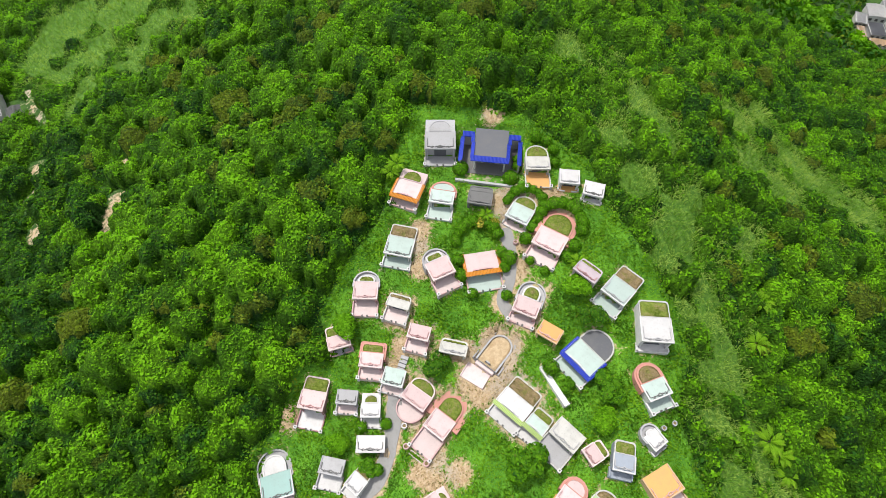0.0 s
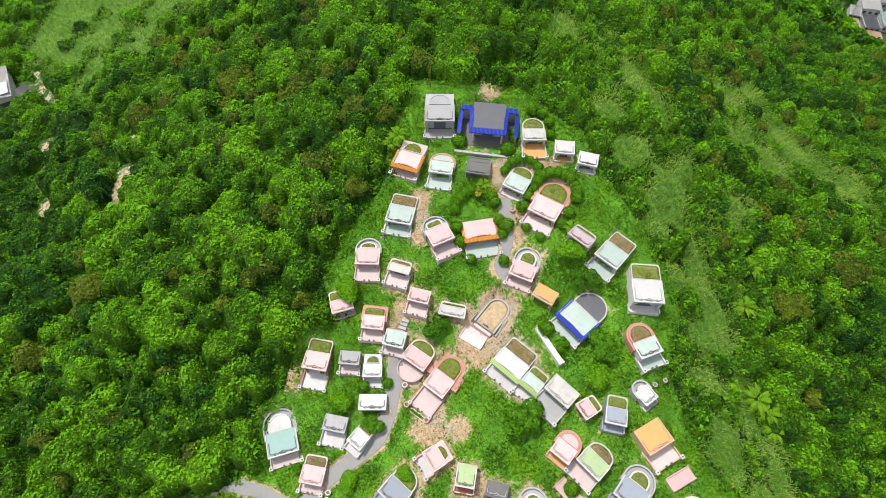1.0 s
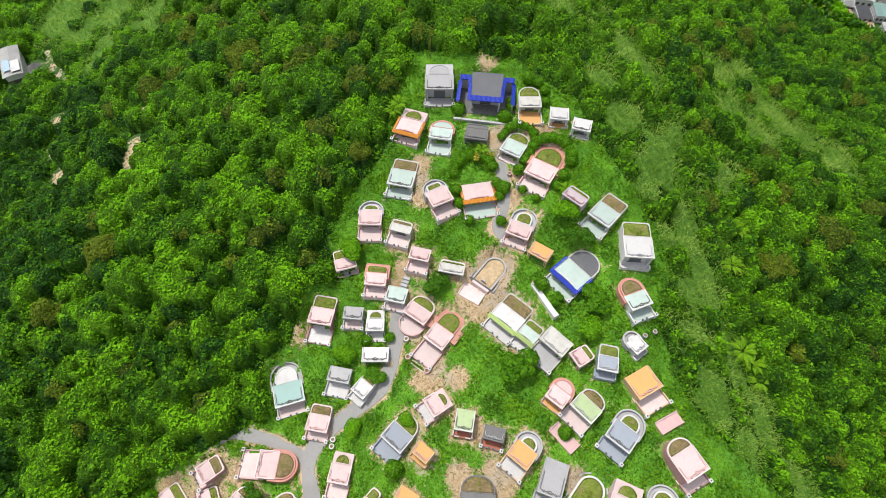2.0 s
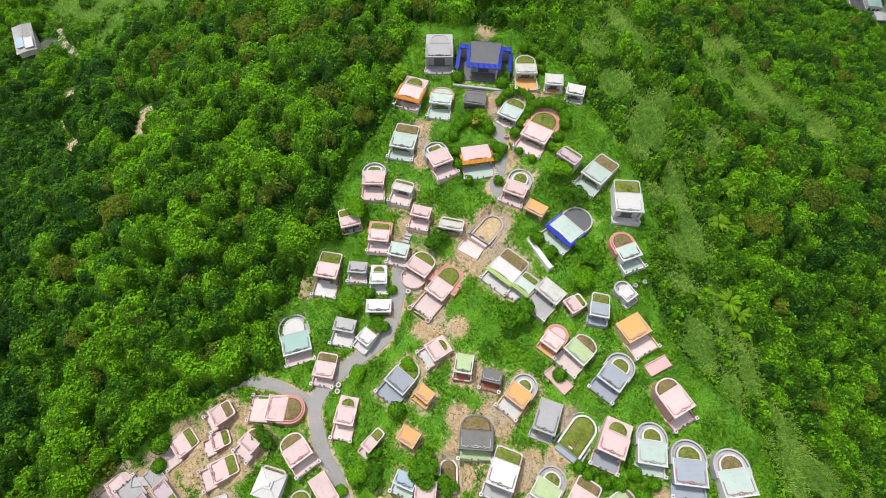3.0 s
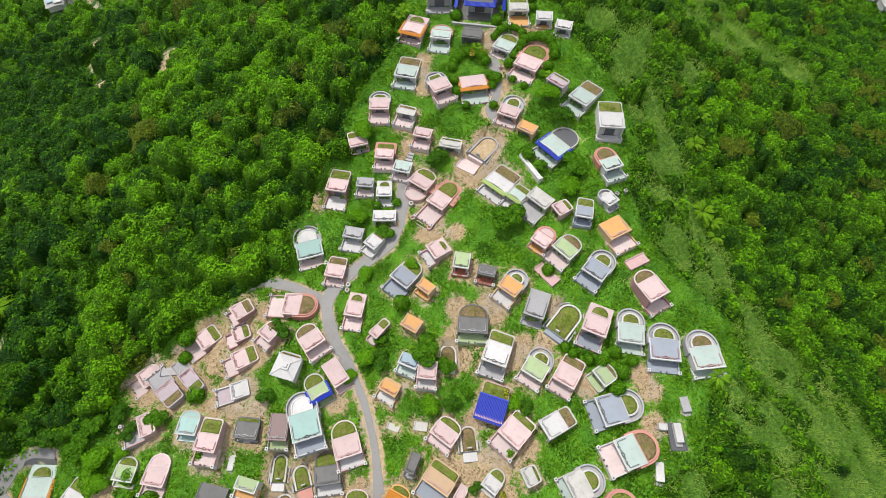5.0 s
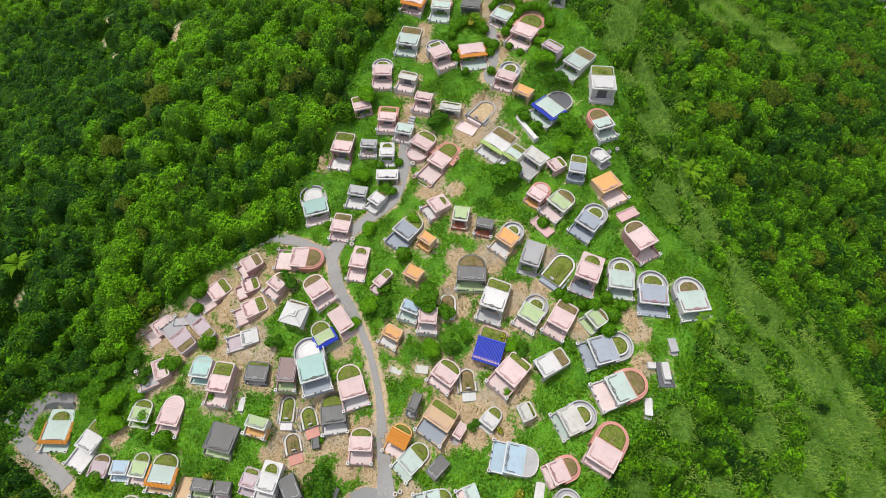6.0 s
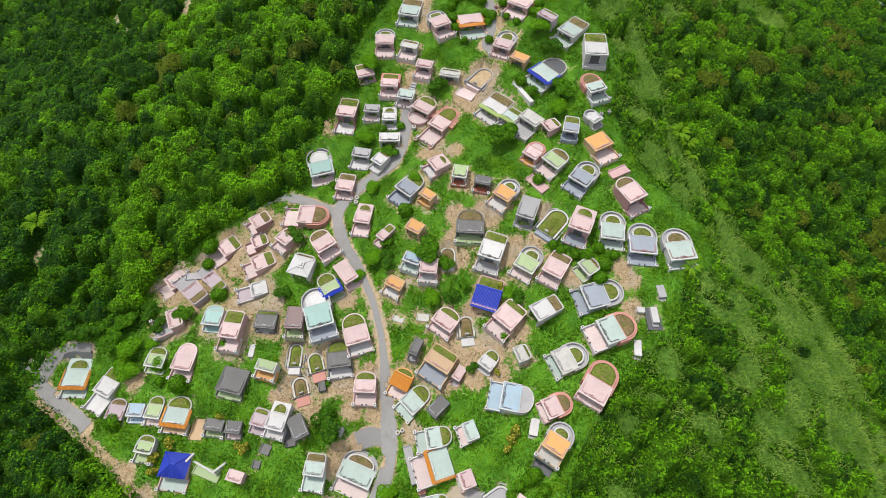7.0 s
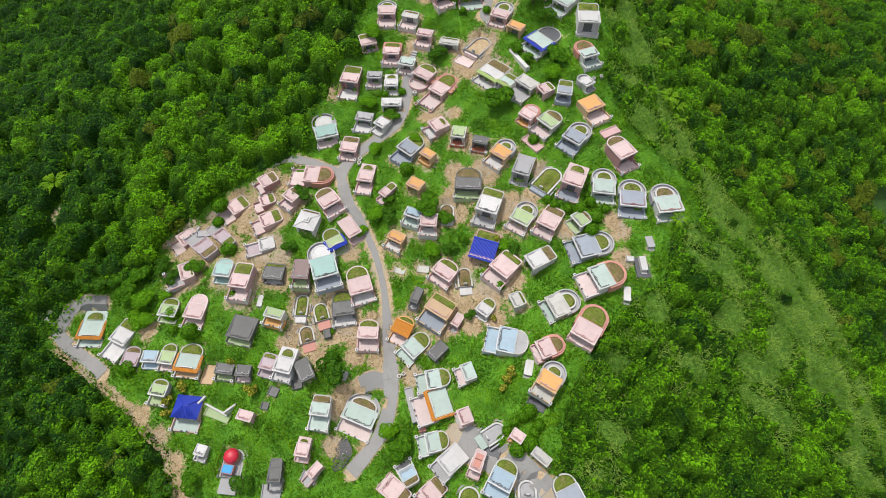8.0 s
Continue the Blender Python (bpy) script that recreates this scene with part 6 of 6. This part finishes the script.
def woods(name, x, y, r, tint, n, leaf, label):
    """Many trees in one mesh: lobed leafy crowns of several patterns."""
    z = ground(x, y)
    patterns = [crown_points(np.random.default_rng(200 + k), n, 6 + k % 4, 0.8) for k in range(9)]
    pick = rng.integers(0, 9, len(x))
    places, ways, sizes, tints = [], [], [], []
    for k, (place, way) in enumerate(patterns):
        on = np.flatnonzero(pick == k)
        if not len(on):
            continue
        a = rng.uniform(0, 6.28, len(on))
        c, s = np.cos(a)[:, None], np.sin(a)[:, None]
        turn = lambda v: np.stack([v[:, 0] * c - v[:, 1] * s, v[:, 0] * s + v[:, 1] * c, np.broadcast_to(v[:, 2], (len(on), len(v)))], -1)
        tall = rng.uniform(0.8, 1.35, len(on))
        p = turn(place) * r[on][:, None, None]
        p[..., 2] *= tall[:, None]
        p += np.stack([x[on], y[on], z[on] + 0.55 * r[on] * tall + 0.25], -1)[:, None, :]
        places.append(p.reshape(-1, 3))
        ways.append(turn(way).reshape(-1, 3))
        sizes.append((leaf * rng.uniform(0.65, 1.4, (len(on), n)) * (r[on] / 2.0)[:, None] ** 0.4).ravel())
        tints.append(np.clip(tint[on][:, None] + rng.normal(size=(len(on), n)) * 0.06, 0, 1).ravel())
    me = leaf_mesh(name, np.concatenate(places), np.concatenate(ways), np.concatenate(sizes), LEAF, np.concatenate(tints), 1.4, 7)
    return tagged(new(name, me), label, "forest", kind="stuff")


# Trees stand in a jittered field; their lobed crowns close into one canopy. Low scrub takes over towards the ridge.
x, y = scattered(3.1, -126, 126, -96, 118)
keep = in_view(x, y) & ~within(x, y, CEMETERY) & (open_land(x, y) < 0) & ~taken(x, y, 1.2)
for cx, cy in WEST_CLEARINGS:
    keep &= np.hypot(x - cx, y - cy) > 3.0
keep &= (beside(x, y, WEST_PATH) > 2.0) & (np.hypot(x + 92.3, y - 81) > 6.5) & (beside(x, y, SOUTH_PATH) > 1.6)
low = (x > 8) & (x < np.interp(y, RIDGE_Y, RIDGE_X) + 4 + 3 * waves(x, y, 14, 15))
keep &= ~low | (rng.random(len(x)) < 0.10)
x, y = x[keep], y[keep]
big = rng.random(len(x))
r = rng.uniform(1.6, 2.5, len(x)) * (1 + 0.45 * (big > 0.8))
# Tint also carries slope brightness: shade put into west valley and east slope.
valley_shade = np.clip((-54 - x + 6 * waves(x, y, 25, 43)) / 18, 0, 1)
tint = 0.60 + 0.13 * waves(x, y, 30, 8) - 0.42 * valley_shade * (y < 72) - 0.10 * np.clip((x - 44) / 12, 0, 1) + rng.normal(size=len(x)) * 0.22 + 0.35 * (rng.random(len(x)) > 0.94)
tint = np.where((rng.random(len(x)) > 0.88) & (valley_shade < 0.5), rng.uniform(0.0, 0.06, len(x)), np.clip(tint, 0.2, 1))
margin = np.clip(0.35 - open_land(x, y) / 7, 0.35, 1)
r = r * (0.55 + 0.45 * margin)
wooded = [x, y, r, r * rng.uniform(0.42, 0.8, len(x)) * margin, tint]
x, y = scattered(1.5, 6, 80, -92, 90)
low = (x > 8) & (x < np.interp(y, RIDGE_Y, RIDGE_X) + 5 + 3 * waves(x, y, 14, 15))
keep = in_view(x, y) & low & ~within(x, y, CEMETERY) & ~taken(x, y, 1.0) & ((open_land(x, y) < 0) | (rng.random(len(x)) < 0.42))
x, y = x[keep], y[keep]
r = rng.uniform(0.6, 1.2, len(x)) * (1 + 0.55 * (rng.random(len(x)) > 0.85)) * np.where(open_land(x, y) > 0, 0.8, 1)
tint = np.clip(0.64 + 0.16 * waves(x, y, 12, 18) + rng.normal(size=len(x)) * 0.17, 0.2, 1)
wooded = [np.concatenate([a, b]) for a, b in zip(wooded, [x, y, r, r * rng.uniform(0.6, 1.0, len(x)), tint])]

x, y = scattered(2.0, -98, -45, 72, 116)
keep = in_view(x, y) & (open_land(x, y) > -1) & (rng.random(len(x)) < 0.4)
x, y = x[keep], y[keep]
r = rng.uniform(0.5, 1.0, len(x))
tint = np.clip(0.62 + rng.normal(size=len(x)) * 0.15, 0.2, 1)
wooded = [np.concatenate([a, b]) for a, b in zip(wooded, [x, y, r, r * rng.uniform(0.5, 0.8, len(x)), tint])]

CELL, X0, Y0 = 0.35, -130.0, -98.0
nx, ny = int(260 / CELL), int(220 / CELL)
cx, cy = np.meshgrid(X0 + CELL * np.arange(nx), Y0 + CELL * np.arange(ny))
floor_z = ground(cx, cy)
canopy, hue = floor_z + 0.5 + 0.25 * waves(cx, cy, 4, 33), 0.4 + 0.2 * waves(cx, cy, 6, 34)
clear = within(cx, cy, CEMETERY) | (open_land(cx, cy) > 1)
for wx, wy in WEST_CLEARINGS:
    clear |= np.hypot(cx - wx, cy - wy) < 2.0 + 0.6 * waves(cx, cy, 5, 45)
clear |= (beside(cx, cy, WEST_PATH) + 0.5 * waves(cx, cy, 6, 44) < 0.8) | (np.hypot(cx + 92.3, cy - 81) < 5.0) | (beside(cx, cy, SOUTH_PATH) < 0.8)
canopy = np.where(clear, floor_z + 0.2, canopy)
for tx, ty, tr, th, tt in zip(*wooded):
    base = float(floor_z[int((ty - Y0) / CELL), int((tx - X0) / CELL)])
    n = 17 if tr > 1.3 else 7
    a, d = rng.uniform(0, 6.28, n), np.sqrt(rng.random(n)) * 0.85 * tr
    d[0] = 0
    lr = rng.uniform(0.20, 0.38, n) * tr
    lr[0] *= 1.5
    base += rng.uniform(0.3, 1.1) * (tr > 1.3) * min(1.0, th / (0.5 * tr))
    top = base + 0.3 + th * (1.3 * np.sqrt(1 - (d / tr) ** 2) + rng.uniform(-0.14, 0.14, n)) - lr * 0.2
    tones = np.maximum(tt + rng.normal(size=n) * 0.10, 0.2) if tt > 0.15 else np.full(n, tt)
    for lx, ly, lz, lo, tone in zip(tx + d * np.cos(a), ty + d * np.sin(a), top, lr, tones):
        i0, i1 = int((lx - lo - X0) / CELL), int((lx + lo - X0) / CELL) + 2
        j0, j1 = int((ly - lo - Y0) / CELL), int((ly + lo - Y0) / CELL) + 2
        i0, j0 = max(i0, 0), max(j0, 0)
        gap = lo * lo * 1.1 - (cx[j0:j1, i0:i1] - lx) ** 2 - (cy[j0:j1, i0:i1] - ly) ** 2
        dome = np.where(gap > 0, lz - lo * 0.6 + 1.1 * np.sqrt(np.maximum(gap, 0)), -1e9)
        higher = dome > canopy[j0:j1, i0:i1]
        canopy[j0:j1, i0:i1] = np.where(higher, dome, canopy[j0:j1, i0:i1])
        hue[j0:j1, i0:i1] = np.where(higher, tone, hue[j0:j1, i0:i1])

near = (canopy[:-2, 1:-1] + canopy[2:, 1:-1] + canopy[1:-1, :-2] + canopy[1:-1, 2:]) / 4
canopy[1:-1, 1:-1] = np.where(clear[1:-1, 1:-1], canopy[1:-1, 1:-1], 0.5 * canopy[1:-1, 1:-1] + 0.5 * near)

# The leafy mass under the outer leaves, one lumpy closed sheet; shade painted in.
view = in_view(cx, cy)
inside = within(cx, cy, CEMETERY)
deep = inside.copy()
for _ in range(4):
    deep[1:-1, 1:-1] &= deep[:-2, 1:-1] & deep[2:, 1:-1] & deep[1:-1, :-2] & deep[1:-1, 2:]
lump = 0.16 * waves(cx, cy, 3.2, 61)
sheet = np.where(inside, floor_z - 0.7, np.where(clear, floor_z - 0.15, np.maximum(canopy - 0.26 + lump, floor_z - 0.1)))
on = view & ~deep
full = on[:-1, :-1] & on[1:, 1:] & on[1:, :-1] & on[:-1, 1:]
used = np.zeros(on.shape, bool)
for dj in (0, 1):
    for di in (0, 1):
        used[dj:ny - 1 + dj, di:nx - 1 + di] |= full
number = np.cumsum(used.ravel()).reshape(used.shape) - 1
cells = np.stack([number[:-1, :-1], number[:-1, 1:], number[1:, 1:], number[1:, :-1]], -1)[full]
me = bpy.data.meshes.new("shaded_canopy_sheet")
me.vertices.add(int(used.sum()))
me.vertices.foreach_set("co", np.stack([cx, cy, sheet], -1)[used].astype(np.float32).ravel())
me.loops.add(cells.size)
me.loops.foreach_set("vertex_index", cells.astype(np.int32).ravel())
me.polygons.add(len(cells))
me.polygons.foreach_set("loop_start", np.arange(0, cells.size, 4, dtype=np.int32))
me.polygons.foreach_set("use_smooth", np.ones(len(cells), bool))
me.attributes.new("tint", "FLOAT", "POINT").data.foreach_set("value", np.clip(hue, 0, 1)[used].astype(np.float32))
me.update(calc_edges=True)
me.materials.append(SHADED_UNDERLEAF)
tagged(new("shaded_canopy_sheet", me), "inner canopy sheet with gap shade in its colour", "forest", kind="stuff")

# The leaves over it.
slope_y, slope_x = np.gradient(canopy, CELL)
spots = np.flatnonzero((view & ~deep & (inside | ~clear)).ravel())
least = canopy.copy()
least[1:-1, 1:-1] = np.minimum.reduce([canopy[:-2, 1:-1], canopy[2:, 1:-1], canopy[1:-1, :-2], canopy[1:-1, 2:], canopy[1:-1, 1:-1]])
drop = np.minimum((canopy - least).ravel(), 2.0)
weight = np.minimum(1 + 0.8 * drop[spots], 2.6)
weight *= np.where(cy.ravel()[spots] < -64, 0.35, 1)
pick = rng.choice(spots, 480000, p=weight / weight.sum())
lx = cx.ravel()[pick] + rng.uniform(0, CELL, len(pick))
ly = cy.ravel()[pick] + rng.uniform(0, CELL, len(pick))
up = np.column_stack([-slope_x.ravel()[pick], -slope_y.ravel()[pick], np.ones(len(pick))])
up[:, :2] = np.clip(up[:, :2], -1.6, 1.6)
up /= np.linalg.norm(up, axis=1, keepdims=True)
lz = canopy.ravel()[pick] + lump.ravel()[pick] + rng.normal(size=len(pick)) * 0.08
lz -= rng.random(len(pick)) * drop[pick]
# Raised clumps lighter, hollows between them darker: shadow put into the leaf tint.
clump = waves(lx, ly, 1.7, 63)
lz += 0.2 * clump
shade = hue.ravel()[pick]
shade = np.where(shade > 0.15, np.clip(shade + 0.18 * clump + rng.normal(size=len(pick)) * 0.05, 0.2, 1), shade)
size = rng.uniform(0.18, 0.38, len(pick)) * (1 + 0.35 * waves(lx, ly, 5, 31))
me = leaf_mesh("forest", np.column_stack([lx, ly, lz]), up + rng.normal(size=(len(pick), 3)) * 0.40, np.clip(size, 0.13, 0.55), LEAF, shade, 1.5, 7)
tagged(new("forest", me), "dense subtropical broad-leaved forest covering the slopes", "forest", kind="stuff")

x, y = scattered(4.4, 20, 215, 100, 245)
keep = (x > 30 + 0.3 * (y - 115)) & ((y > 117) | (np.abs(x) > 120)) & (x < np.where(y < 194, 225, 201))
for hx, hy, hr in TOWN:
    keep &= np.hypot(x - hx, y - hy) > hr
x, y = x[keep], y[keep]
woods("far_forest", x, y, rng.uniform(2.2, 3.4, len(x)), np.clip(0.4 + rng.normal(size=len(x)) * 0.2, 0, 1), 70, 0.8, "distant forest on the far slope above the houses")

# Silvergrass on the open ridge: arching blades in clumps.
x, y = scattered(0.8, 10, 100, -80, 96)
keep = in_view(x, y) & (open_land(x, y) > -0.5 - 2.5 * rng.random(len(x)) ** 2) & ~within(x, y, CEMETERY)
x2, y2 = scattered(0.95, -98, -45, 70, 118)
keep2 = open_land(x2, y2) > -1
x, y = np.concatenate([x[keep], x2[keep2]]), np.concatenate([y[keep], y2[keep2]])
n, blades = len(x), 13
z = ground(x, y)
a = rng.normal(-0.5, 1.5, (n, blades))
lean = rng.uniform(0.25, 1.1, (n, blades))
size = rng.uniform(0.45, 1.05, (n, blades)) * rng.uniform(0.7, 1.25, (n, 1))
wide = rng.uniform(0.022, 0.042, (n, blades))
bx, by = np.cos(a), np.sin(a)
foot = np.stack([x[:, None] + bx * 0.25, y[:, None] + by * 0.25, np.broadcast_to(z[:, None] + 0.1, a.shape)], -1)
mid = foot + np.stack([bx * lean * size * 0.4, by * lean * size * 0.4, size * 0.75], -1)
tip = foot + np.stack([bx * lean * size, by * lean * size, size * (1.05 - 0.45 * lean)], -1)
side = np.stack([-by, bx, 0 * bx], -1) * wide[..., None]
one = np.stack([foot - side * 0.6, foot + side * 0.6, mid + side, mid - side], -2)
two = np.stack([mid - side, mid + side, tip + side * 0.15, tip - side * 0.15], -2)
corner = np.concatenate([one.reshape(-1, 4, 3), two.reshape(-1, 4, 3)]).reshape(-1, 3)
shade = np.clip(0.5 + 0.3 * waves(x, y, 9, 9), 0, 1)[:, None] + rng.normal(size=(n, blades)) * 0.12
me = quads("silvergrass", corner, REED, np.clip(np.concatenate([shade.ravel(), shade.ravel() + 0.15]), 0, 1))
tagged(new("silvergrass", me), "pale tall silvergrass on the open ridge", "grass", kind="stuff")

# Weeds between the tombs, and straw on the bare patches.
x, y = rng.uniform(-72, 48, 560000), rng.uniform(-79, 66, 560000)
keep = within(x + rng.normal(size=len(x)) * 1.3, y + rng.normal(size=len(y)) * 1.3, CEMETERY)
x, y = x[keep], y[keep]
keep = ~taken(x, y, 0.12)
x, y = x[keep], y[keep]
bare = bareness(x, y) + rng.normal(size=len(x)) * 0.12
on = bare < 0.42
lush = np.clip(0.45 + 0.5 * waves(x, y, 9, 12), 0.08, 1)
wx, wy, lu = x[on], y[on], lush[on]
wz = ground(wx, wy) + rng.random(len(wx)) ** 1.4 * (0.12 + 0.75 * lu)
ways = rng.normal(size=(len(wx), 3)) * 0.6 + (0, 0, 0.9)
tints = np.clip(0.5 + 0.28 * waves(wx, wy, 7, 13) + rng.normal(size=len(wx)) * 0.12, 0, 1)
me = leaf_mesh("weeds", np.column_stack([wx, wy, wz]), ways, rng.uniform(0.12, 0.30, len(wx)) * (0.7 + 0.5 * lu), WEED, tints, 1.5, 21)
tagged(new("weeds", me), "rank bright green weeds between the tombs", "weeds", kind="stuff")
sx, sy = x[~on], y[~on]
pick = rng.random(len(sx)) < 0.8
sx, sy = sx[pick], sy[pick]
ways = rng.normal(size=(len(sx), 3)) * 0.35 + (0, 0, 1)
me = leaf_mesh("straw", np.column_stack([sx, sy, ground(sx, sy) + rng.uniform(0.02, 0.12, len(sx))]), ways, rng.uniform(0.05, 0.12, len(sx)), STRAW, rng.random(len(sx)), 5.0, 22)
tagged(new("straw", me), "dry cut straw on bare soil between tombs", "straw", kind="stuff")
